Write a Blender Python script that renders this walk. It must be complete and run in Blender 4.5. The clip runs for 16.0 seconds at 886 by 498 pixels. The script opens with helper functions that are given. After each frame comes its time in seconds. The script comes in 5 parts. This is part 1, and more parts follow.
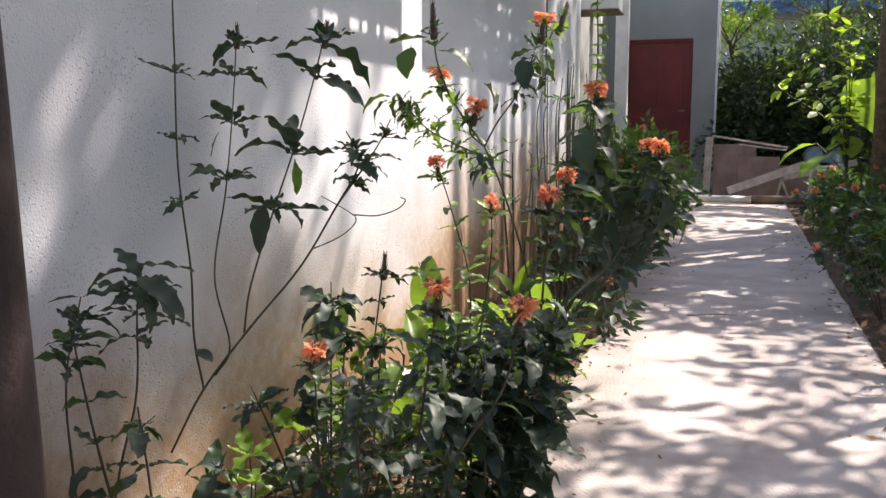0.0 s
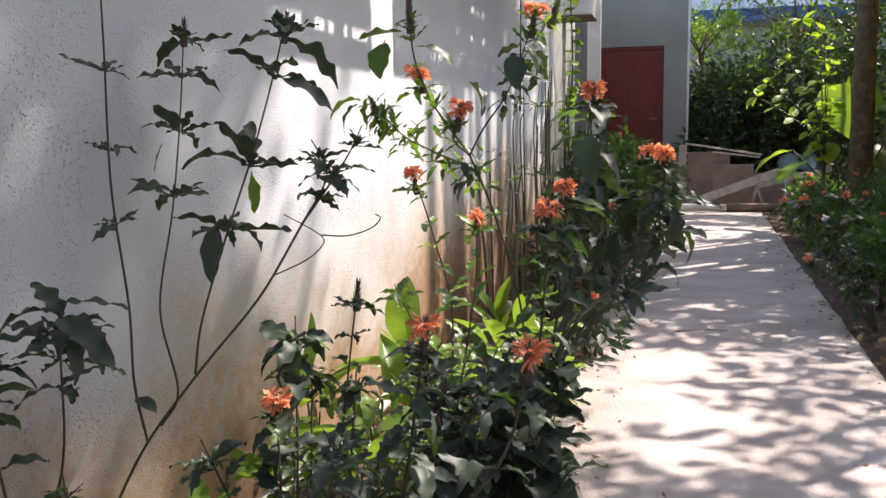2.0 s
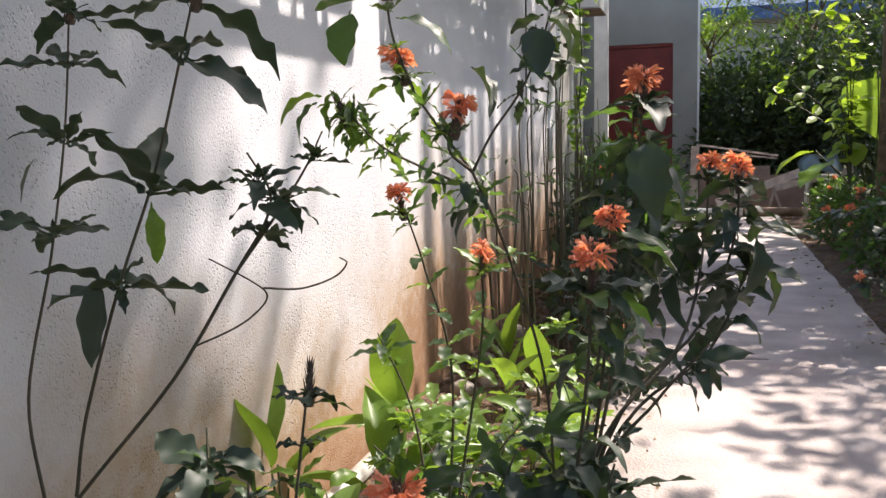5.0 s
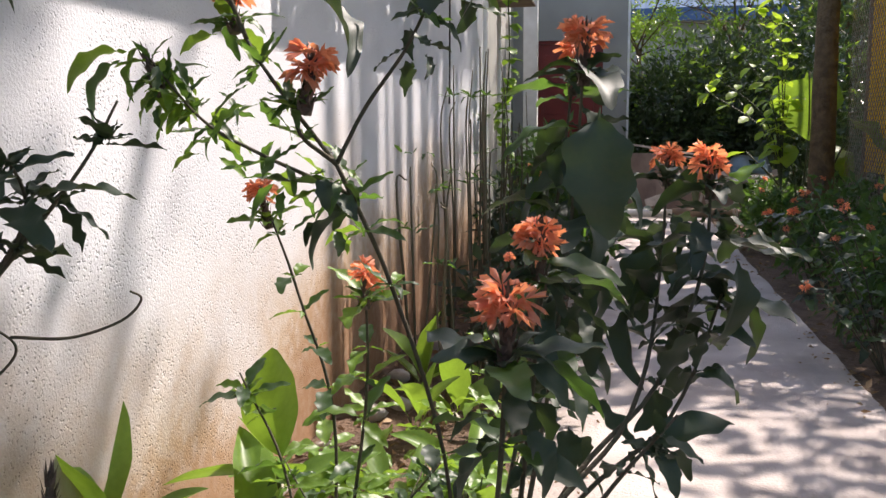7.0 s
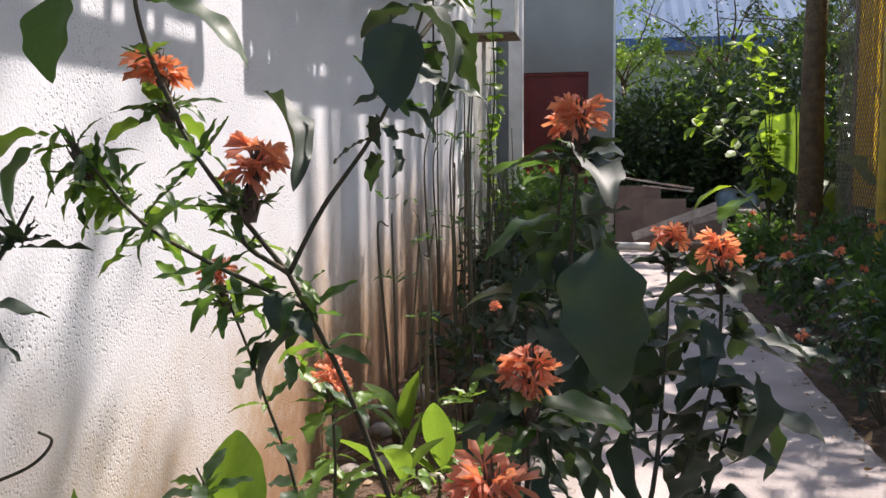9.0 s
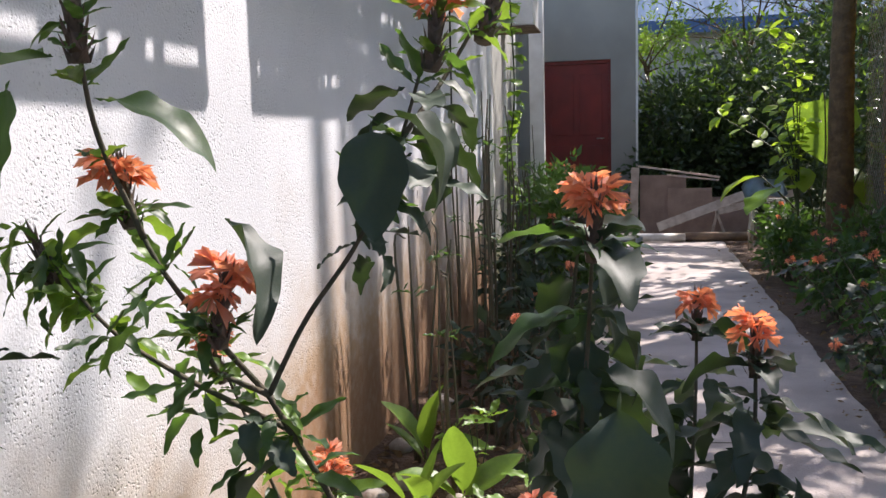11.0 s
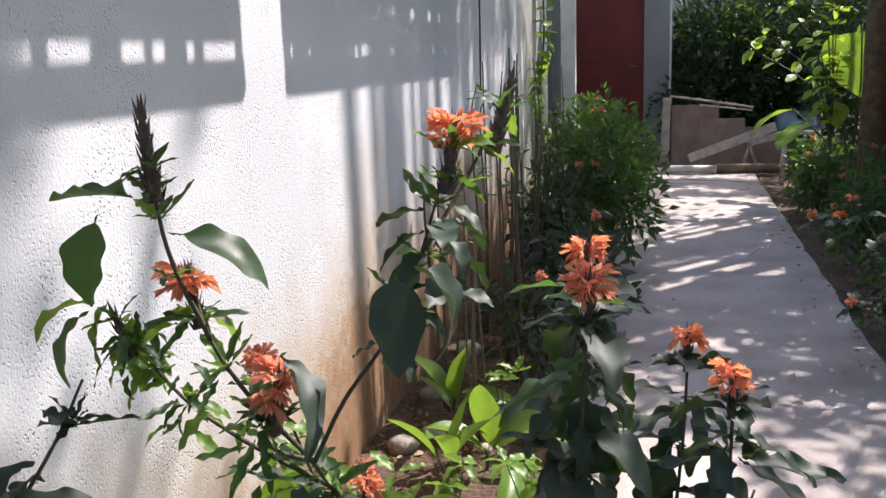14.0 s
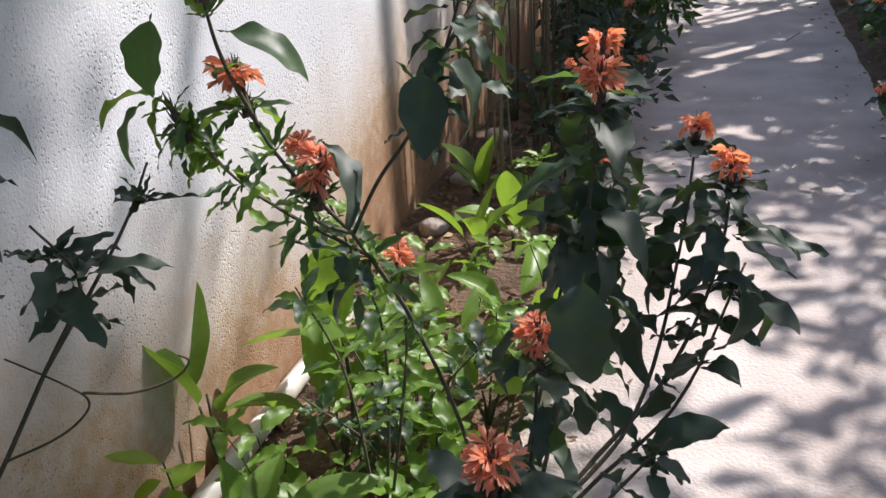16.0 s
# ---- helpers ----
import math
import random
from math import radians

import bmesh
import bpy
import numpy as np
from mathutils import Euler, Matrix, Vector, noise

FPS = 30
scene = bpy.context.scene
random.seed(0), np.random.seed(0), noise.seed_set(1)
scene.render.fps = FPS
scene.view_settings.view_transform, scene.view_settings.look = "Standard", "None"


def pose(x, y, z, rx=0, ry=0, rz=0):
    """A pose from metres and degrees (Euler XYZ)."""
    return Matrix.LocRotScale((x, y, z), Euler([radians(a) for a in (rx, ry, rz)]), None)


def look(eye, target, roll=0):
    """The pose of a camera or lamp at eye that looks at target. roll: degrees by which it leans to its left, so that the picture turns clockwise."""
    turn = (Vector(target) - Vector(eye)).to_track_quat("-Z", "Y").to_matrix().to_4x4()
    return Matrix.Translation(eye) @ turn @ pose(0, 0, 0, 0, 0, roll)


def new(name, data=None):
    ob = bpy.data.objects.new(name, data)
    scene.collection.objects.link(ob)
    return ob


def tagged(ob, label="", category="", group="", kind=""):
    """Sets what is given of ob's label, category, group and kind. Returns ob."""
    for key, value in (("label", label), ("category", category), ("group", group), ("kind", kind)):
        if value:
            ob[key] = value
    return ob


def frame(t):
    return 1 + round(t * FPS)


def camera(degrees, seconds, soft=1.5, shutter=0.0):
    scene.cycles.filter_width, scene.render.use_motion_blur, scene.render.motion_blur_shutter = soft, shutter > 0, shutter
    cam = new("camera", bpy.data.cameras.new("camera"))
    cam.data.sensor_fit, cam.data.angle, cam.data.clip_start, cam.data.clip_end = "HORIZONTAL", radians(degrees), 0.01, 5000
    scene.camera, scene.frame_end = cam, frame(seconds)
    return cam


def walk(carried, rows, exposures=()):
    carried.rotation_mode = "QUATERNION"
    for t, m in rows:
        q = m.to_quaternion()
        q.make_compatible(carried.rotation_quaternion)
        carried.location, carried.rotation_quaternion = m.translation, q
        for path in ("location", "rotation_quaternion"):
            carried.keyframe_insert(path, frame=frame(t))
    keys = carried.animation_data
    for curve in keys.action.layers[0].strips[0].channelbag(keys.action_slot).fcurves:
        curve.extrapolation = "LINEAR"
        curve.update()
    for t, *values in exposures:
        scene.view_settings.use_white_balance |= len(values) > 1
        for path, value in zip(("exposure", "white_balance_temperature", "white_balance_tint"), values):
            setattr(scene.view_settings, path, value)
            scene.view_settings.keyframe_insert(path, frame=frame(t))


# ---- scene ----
cam = camera(53.0, 16.0)
PATH = [
    (0, (0.612, 1.553, 1.09), (0.004, 3.436, 0.8), -0.2),
    (0.5, (0.617, 1.584, 1.064), (0.04, 3.484, 0.828), -0.1),
    (1, (0.59, 1.638, 1.061), (0.043, 3.545, 0.81), 0.3),
    (1.5, (0.553, 1.714, 1.072), (0.016, 3.625, 0.824), -0.6),
    (2, (0.502, 1.814, 1.077), (-0.042, 3.72, 0.811), -0.8),
    (2.5, (0.458, 1.919, 1.078), (-0.077, 3.827, 0.807), -1.2),
    (3, (0.413, 2.006, 1.092), (-0.102, 3.917, 0.807), -0.9),
    (3.5, (0.381, 2.083, 1.093), (-0.102, 4.004, 0.821), -0.9),
    (3.7, (0.369, 2.107, 1.091), (-0.108, 4.029, 0.817), -1.2),
    (5.8, (0.352, 2.574, 1.082), (-0.226, 4.472, 0.833), -1.4),
    (6, (0.349, 2.617, 1.092), (-0.194, 4.525, 0.839), -1.2),
    (6.5, (0.338, 2.741, 1.064), (-0.11, 4.67, 0.781), -0.8),
    (7, (0.316, 2.836, 1.057), (-0.079, 4.778, 0.788), -0.4),
    (7.5, (0.3, 2.892, 1.065), (-0.055, 4.846, 0.826), -0.1),
    (8, (0.293, 2.921, 1.088), (-0.068, 4.875, 0.857), 0.1),
    (8.5, (0.295, 2.968, 1.115), (-0.065, 4.926, 0.929), -0.7),
    (9, (0.299, 2.989, 1.125), (-0.067, 4.944, 0.916), -0.5),
    (9.5, (0.306, 3.038, 1.139), (-0.108, 4.984, 0.932), -0.2),
    (10, (0.301, 3.08, 1.163), (-0.126, 5.024, 0.967), -0.1),
    (10.2, (0.297, 3.095, 1.169), (-0.12, 5.041, 0.973), -0.6),
    (12.3, (0.329, 3.08, 1.315), (-0.104, 5.006, 0.996), -2.5),
    (12.5, (0.333, 3.067, 1.322), (-0.105, 4.992, 1.005), -2.4),
    (13, (0.339, 3.069, 1.352), (-0.121, 4.982, 0.992), -2.1),
    (13.5, (0.343, 3.013, 1.386), (-0.126, 4.92, 1.011), -2.0),
    (14, (0.348, 2.993, 1.404), (-0.14, 4.886, 0.984), -2.1),
    (14.5, (0.359, 2.969, 1.424), (-0.147, 4.839, 0.924), -2.2),
    (15, (0.372, 2.948, 1.44), (-0.154, 4.779, 0.833), -2.6),
    (15.5, (0.383, 2.896, 1.458), (-0.141, 4.673, 0.704), -1.9),
    (16, (0.383, 2.899, 1.436), (-0.15, 4.621, 0.57), -2.9),
]
walk(cam, [(t, look(eye, target, roll)) for t, eye, target, roll in PATH],
     [(0.0, 1.20, 6800, 18), (3.7, 1.18, 6850, 19), (7.0, 1.05, 6800, 19), (9.0, 0.92, 6600, 19), (13.0, 1.02, 6450, 18), (14.0, 1.02, 6400, 17), (16.0, 0.82, 6300, 16)])

# ---- light ----
SUN = Vector((0.42, 0.50, 0.76)).normalized()
world = bpy.data.worlds.new("sky")
scene.world = world
world.use_nodes = True
wt = world.node_tree
sky = wt.nodes.new("ShaderNodeTexSky")
sky.sky_type, sky.sun_disc = "NISHITA", False
sky.sun_elevation = math.asin(SUN.z)
sky.sun_rotation = math.atan2(SUN.x, SUN.y)
sky.dust_density, sky.ozone_density = 1.5, 0.8
wt.nodes["Background"].inputs[1].default_value = 0.15
wt.links.new(sky.outputs[0], wt.nodes["Background"].inputs[0])
sun_data = bpy.data.lights.new("sun", "SUN")
sun_data.energy, sun_data.angle, sun_data.color = 4.1, radians(0.53), (1.0, 0.95, 0.87)
sun = new("sun", sun_data)
sun.matrix_world = look(SUN * 40, (0, 0, 0))


# ---- materials ----
def material(name, color, rough=0.8, second=None, scale=8.0, bump=0.3, bump_scale=60.0, metal=0.0, spread=0.12, translucent=0.0,
             detail=6.0, glow_color=None, distance=0.01, spec=0.5):
    m = bpy.data.materials.new(name)
    m.use_nodes = True
    nt = m.node_tree
    n, link = nt.nodes, nt.links.new
    bsdf = n["Principled BSDF"]
    bsdf.inputs["Roughness"].default_value, bsdf.inputs["Metallic"].default_value = rough, metal
    bsdf.inputs["Specular IOR Level"].default_value = spec
    coord = n.new("ShaderNodeTexCoord")
    big = n.new("ShaderNodeTexNoise")
    big.inputs["Scale"].default_value, big.inputs["Detail"].default_value = scale, detail
    link(coord.outputs["Object"], big.inputs["Vector"])
    ramp = n.new("ShaderNodeMapRange")
    ramp.inputs[1].default_value, ramp.inputs[2].default_value = 0.35, 0.65
    link(big.outputs["Fac"], ramp.inputs[0])
    mix = n.new("ShaderNodeMix")
    mix.data_type = "RGBA"
    mix.inputs["A"].default_value = (*color, 1)
    mix.inputs["B"].default_value = (*(second or [c * 0.72 for c in color]), 1)
    link(ramp.outputs[0], mix.inputs["Factor"])
    info, geo = n.new("ShaderNodeObjectInfo"), n.new("ShaderNodeNewGeometry")
    both = n.new("ShaderNodeMath")
    both.operation = "ADD"
    link(info.outputs["Random"], both.inputs[0])
    link(geo.outputs["Random Per Island"], both.inputs[1])
    vary = n.new("ShaderNodeMapRange")
    vary.inputs[1].default_value, vary.inputs[2].default_value = 0.0, 2.0
    vary.inputs[3].default_value, vary.inputs[4].default_value = 1 - 2 * spread, 1 + 2 * spread
    link(both.outputs[0], vary.inputs[0])
    hsv = n.new("ShaderNodeHueSaturation")
    link(mix.outputs["Result"], hsv.inputs["Color"])
    link(vary.outputs[0], hsv.inputs["Value"])
    link(hsv.outputs[0], bsdf.inputs["Base Color"])
    if bump:
        fine = n.new("ShaderNodeTexNoise")
        fine.inputs["Scale"].default_value, fine.inputs["Detail"].default_value = bump_scale, 5
        link(coord.outputs["Object"], fine.inputs["Vector"])
        b = n.new("ShaderNodeBump")
        b.inputs["Strength"].default_value, b.inputs["Distance"].default_value = bump, distance
        link(fine.outputs["Fac"], b.inputs["Height"])
        link(b.outputs[0], bsdf.inputs["Normal"])
    if translucent:
        tr = n.new("ShaderNodeBsdfTranslucent")
        if glow_color:
            tr.inputs[0].default_value = (*glow_color, 1)
        else:
            link(hsv.outputs[0], tr.inputs[0])
        blend = n.new("ShaderNodeMixShader")
        blend.inputs[0].default_value = translucent
        link(bsdf.outputs[0], blend.inputs[1])
        link(tr.outputs[0], blend.inputs[2])
        link(blend.outputs[0], n["Material Output"].inputs["Surface"])
    return m


def plaster(name):
    """Rough-cast white wall paint: coarse pits, grey weathering, and red-brown soil splashed up from the bed."""
    m = material(name, (0.74, 0.75, 0.78), 0.85, (0.63, 0.64, 0.67), 1.6, 0.5, 150, spread=0.0, distance=0.004)
    nt = m.node_tree
    n, link = nt.nodes, nt.links.new
    bsdf = n["Principled BSDF"]
    src = bsdf.inputs["Base Color"].links[0].from_socket
    geo = n.new("ShaderNodeNewGeometry")
    xyz = n.new("ShaderNodeSeparateXYZ")
    link(geo.outputs["Position"], xyz.inputs[0])

    def clouds(scale, detail):
        t = n.new("ShaderNodeTexNoise")
        t.inputs["Scale"].default_value, t.inputs["Detail"].default_value = scale, detail
        link(geo.outputs["Position"], t.inputs["Vector"])
        return t

    def ramp(socket, lo, hi, out_lo=0.0, out_hi=1.0, smooth=False):
        r = n.new("ShaderNodeMapRange")
        if smooth:
            r.interpolation_type = "SMOOTHSTEP"
        for k, v in enumerate((lo, hi, out_lo, out_hi)):
            r.inputs[k + 1].default_value = v
        link(socket, r.inputs[0])
        return r.outputs[0]

    def times(p, q):
        t = n.new("ShaderNodeMath")
        t.operation = "MULTIPLY"
        link(p, t.inputs[0])
        link(q, t.inputs[1])
        return t.outputs[0]

    def stain(under, color, reach, top, low):
        """Soil colour that fades out upwards along an uneven line."""
        off = n.new("ShaderNodeMath")
        off.operation, off.inputs[1].default_value = "MULTIPLY_ADD", -reach
        link(clouds(2.1, 5).outputs["Fac"], off.inputs[0])
        lower = n.new("ShaderNodeMath")
        lower.operation = "SUBTRACT"
        link(xyz.outputs["Z"], lower.inputs[0])
        link(ramp(xyz.outputs["Y"], 5.0, 6.1, 0.0, 0.30, True), lower.inputs[1])
        link(lower.outputs[0], off.inputs[2])
        fac = times(ramp(off.outputs[0], low, top, 1.0, 0.0, True), ramp(clouds(26, 5).outputs["Fac"], 0.3, 0.6, 0.72, 1.0))
        mix = n.new("ShaderNodeMix")
        mix.data_type = "RGBA"
        mix.inputs["B"].default_value = (*color, 1)
        link(fac, mix.inputs["Factor"])
        link(under, mix.inputs["A"])
        return mix.outputs["Result"]

    tan = stain(src, (0.43, 0.295, 0.175), 0.9, 0.44, -0.34)
    link(stain(tan, (0.30, 0.165, 0.085), 0.5, 0.10, -0.32), bsdf.inputs["Base Color"])
    # small pits in the rough cast, closer in some parts than in others
    pit = n.new("ShaderNodeTexVoronoi")
    pit.inputs["Scale"].default_value, pit.inputs["Randomness"].default_value = 92, 1.0
    bend = n.new("ShaderNodeVectorMath")
    bend.operation = "MULTIPLY_ADD"
    bend.inputs[1].default_value = (0.022, 0.022, 0.014)
    link(clouds(55, 3).outputs["Color"], bend.inputs[0])
    link(geo.outputs["Position"], bend.inputs[2])
    link(bend.outputs[0], pit.inputs["Vector"])
    lift = times(ramp(pit.outputs["Distance"], 0.06, 0.36, -1.0, 0.0), ramp(clouds(7, 5).outputs["Fac"], 0.43, 0.62, 0.10, 1.0))
    old = bsdf.inputs["Normal"].links[0].from_node
    b2 = n.new("ShaderNodeBump")
    b2.inputs["Strength"].default_value, b2.inputs["Distance"].default_value = 0.7, 0.0052
    link(lift, b2.inputs["Height"])
    link(old.outputs[0], b2.inputs["Normal"])
    link(b2.outputs[0], bsdf.inputs["Normal"])
    return m


M_WALL = plaster("rough_cast_plaster")
# grey kept well below white paint: the walls' shade is in this colour
M_WALL2 = material("shade_grey_wall", (0.36, 0.36, 0.325), 0.8, (0.30, 0.30, 0.27), 1.5, 0.2, 90, spread=0)
M_WHITE = material("white_paint", (0.78, 0.78, 0.76), 0.5, (0.62, 0.61, 0.58), 5, 0.15, 60)
M_RED = material("red_door_paint", (0.23, 0.022, 0.016), 0.55, (0.16, 0.018, 0.014), 3, 0.12, 40, spread=0)
M_CONC = material("worn_concrete", (0.56, 0.49, 0.455), 0.85, (0.40, 0.34, 0.31), 3.0, 0.7, 80, spread=0, detail=10)
M_SOIL = material("dark_soil", (0.085, 0.052, 0.034), 0.95, (0.15, 0.095, 0.06), 9, 0.9, 45, spread=0, distance=0.03, detail=10)
M_GROUND = material("earth_and_weeds", (0.10, 0.085, 0.045), 0.95, (0.05, 0.07, 0.025), 1.2, 0.8, 20, spread=0, distance=0.05)
M_LITTER = material("dry_leaf", (0.30, 0.18, 0.09), 0.8, (0.42, 0.30, 0.18), 20, 0.3, 80, spread=0.25, translucent=0.15)
M_LEAF = material("deep_green_leaf", (0.055, 0.105, 0.042), 0.42, (0.038, 0.075, 0.033), 25, 0.07, 90, spread=0.22, translucent=0.34,
                  glow_color=(0.16, 0.32, 0.04))
# darker, less translucent copy of the leaf, with shade put into its colour
M_LEAFD = material("shaded_dark_leaf", (0.040, 0.066, 0.046), 0.54, (0.050, 0.072, 0.046), 22, 0.07, 80, spread=0.2, translucent=0.12,
                   glow_color=(0.10, 0.18, 0.03))
M_FRESH = material("fresh_green_leaf", (0.15, 0.26, 0.04), 0.4, (0.10, 0.20, 0.03), 22, 0.07, 80, spread=0.2, translucent=0.34,
                   glow_color=(0.34, 0.55, 0.05))
M_LIME = material("lime_leaf", (0.22, 0.34, 0.045), 0.45, (0.17, 0.28, 0.035), 14, 0.07, 60, spread=0.18, translucent=0.45,
                  glow_color=(0.50, 0.72, 0.05))
M_CANOPY = material("canopy_leaf", (0.045, 0.085, 0.028), 0.45, (0.03, 0.06, 0.02), 3, 0, spread=0.3, translucent=0.2,
                    glow_color=(0.2, 0.36, 0.05))
M_HEDGE = material("hedge_leaf", (0.055, 0.090, 0.036), 0.4, (0.035, 0.055, 0.025), 1.5, 0, spread=0.4, translucent=0.15,
                   glow_color=(0.2, 0.34, 0.06))
M_STEM = material("woody_stem", (0.12, 0.09, 0.06), 0.8, (0.08, 0.085, 0.05), 60, 0.4, 160, spread=0.15)
M_GSTEM = material("green_stem", (0.07, 0.10, 0.035), 0.6, (0.06, 0.06, 0.03), 50, 0.2, 120, spread=0.15)
M_BRACT = material("flower_spike_bract", (0.20, 0.13, 0.105), 0.6, (0.11, 0.085, 0.06), 80, 0.3, 150, spread=0.2)
M_PETAL = material("coral_orange_petal", (0.86, 0.31, 0.19), 0.55, (0.92, 0.50, 0.34), 60, 0.15, 120, spread=0.12, translucent=0.5,
                   glow_color=(0.95, 0.34, 0.14))
M_BARK = material("tree_bark", (0.17, 0.118, 0.060), 0.9, (0.10, 0.07, 0.038), 14, 0.9, 35, spread=0.05, distance=0.03)
M_BAMBOO = material("yellow_bamboo", (0.58, 0.40, 0.05), 0.45, (0.42, 0.30, 0.05), 12, 0.15, 60, spread=0.1)
M_WIRE = material("weathered_wire", (0.32, 0.30, 0.24), 0.5, (0.22, 0.16, 0.10), 30, 0, metal=0.7)
M_PVC = material("grey_white_pvc", (0.62, 0.61, 0.58), 0.4, (0.40, 0.36, 0.30), 9, 0.15, 60)
M_PLY = material("weathered_plywood", (0.34, 0.24, 0.19), 0.8, (0.24, 0.165, 0.13), 5, 0.35, 50)
M_PLANK = material("pale_plank", (0.60, 0.52, 0.45), 0.75, (0.42, 0.34, 0.28), 10, 0.35, 60)
M_WOOD = material("old_timber", (0.23, 0.16, 0.10), 0.85, (0.15, 0.10, 0.07), 10, 0.5, 50)
M_BLUE = material("pale_blue_plastic", (0.36, 0.50, 0.62), 0.4, (0.25, 0.36, 0.46), 8, 0.1, 40)
M_ROOF = material("pale_blue_sheet_roof", (0.12, 0.18, 0.26), 0.8, (0.10, 0.155, 0.23), 1, 0.1, 10, spread=0, spec=0.15)
M_FASCIA = material("dark_blue_fascia", (0.05, 0.11, 0.26), 0.5, (0.04, 0.09, 0.2), 2, 0, spread=0)
M_STONE = material("pale_stone", (0.45, 0.41, 0.36), 0.85, (0.30, 0.25, 0.21), 12, 0.6, 60, spread=0.2)
M_CABLE = material("black_cable", (0.02, 0.02, 0.02), 0.6, (0.03, 0.03, 0.03), 20, 0)
M_PINK = material("magenta_petal", (0.62, 0.10, 0.34), 0.6, (0.5, 0.08, 0.28), 60, 0.1, 100, translucent=0.2)
M_TARP = material("yellow_tarpaulin", (0.72, 0.50, 0.03), 0.6, (0.60, 0.40, 0.03), 3, 0.3, 14, spread=0, translucent=0.6, glow_color=(0.95, 0.70, 0.04),
                  distance=0.02)
M_DARKWOOD = material("dark_stained_timber", (0.060, 0.035, 0.030), 0.7, (0.035, 0.022, 0.020), 9, 0.5, 45, spread=0)
M_EAVE = material("dark_eave_boards", (0.10, 0.085, 0.075), 0.8, (0.07, 0.06, 0.05), 4, 0.3, 40, spread=0)


# ---- builders ----
def finish(ob, mat, smooth=True):
    ob.data.materials.append(mat)
    if smooth:
        for p in ob.data.polygons:
            p.use_smooth = True
    return ob


def part(name, bm, mat, parent=None, label="", smooth=False):
    me = bpy.data.meshes.new(name)
    bm.normal_update()
    bm.to_mesh(me)
    bm.free()
    ob = finish(new(name, me), mat, smooth)
    ob.parent = parent
    if label:
        tagged(ob, label)
    return ob


def thing(name, at, label, category, group="", kind=""):
    ob = new(name)
    ob.location = at
    ob.empty_display_size = 0.05
    return tagged(ob, label, category, group, kind)


def place(name, me, parent, m):
    ob = new(name, me)
    ob.parent = parent
    ob.matrix_basis = m
    return ob


def box(bm, lo, hi, bevel=0.0):
    r = bmesh.ops.create_cube(bm, size=1.0)
    lo, hi = Vector(lo), Vector(hi)
    for v in r["verts"]:
        v.co = Vector([(lo[i] + hi[i]) / 2 + v.co[i] * (hi[i] - lo[i]) for i in range(3)])
    if bevel:
        edges = list({e for v in r["verts"] for e in v.link_edges})
        bmesh.ops.bevel(bm, geom=edges, offset=bevel, segments=2, affect="EDGES", profile=0.6)


def smooth_line(pts, step=6):
    """A rounded line through a few control points."""
    p = [Vector(q) for q in pts]
    p = [p[0] * 2 - p[1]] + p + [p[-1] * 2 - p[-2]]
    out = []
    for i in range(1, len(p) - 2):
        for k in range(step):
            t = k / step
            a, b, c, d = p[i - 1], p[i], p[i + 1], p[i + 2]
            out.append(0.5 * (2 * b + (c - a) * t + (2 * a - 5 * b + 4 * c - d) * t * t + (3 * b - a - 3 * c + d) * t ** 3))
    out.append(p[-2])
    return out


def tube(bm, pts, r0, r1, n=6, wobble=0.0, cap=True):
    rings = []
    side = None
    for i, p in enumerate(pts):
        d = (pts[min(i + 1, len(pts) - 1)] - pts[max(i - 1, 0)]).normalized()
        side = d.orthogonal().normalized() if side is None else (side - d * side.dot(d)).normalized()
        up = d.cross(side)
        r = r0 + (r1 - r0) * i / (len(pts) - 1)
        ring = []
        for k in range(n):
            a = 2 * math.pi * k / n
            rr = r * (1 + (random.random() - 0.5) * wobble)
            ring.append(bm.verts.new(p + (side * math.cos(a) + up * math.sin(a)) * rr))
        rings.append(ring)
    for a, b in zip(rings, rings[1:]):
        for k in range(n):
            bm.faces.new((a[k], a[(k + 1) % n], b[(k + 1) % n], b[k]))
    if cap:
        bm.faces.new(list(reversed(rings[0])))
        bm.faces.new(rings[-1])


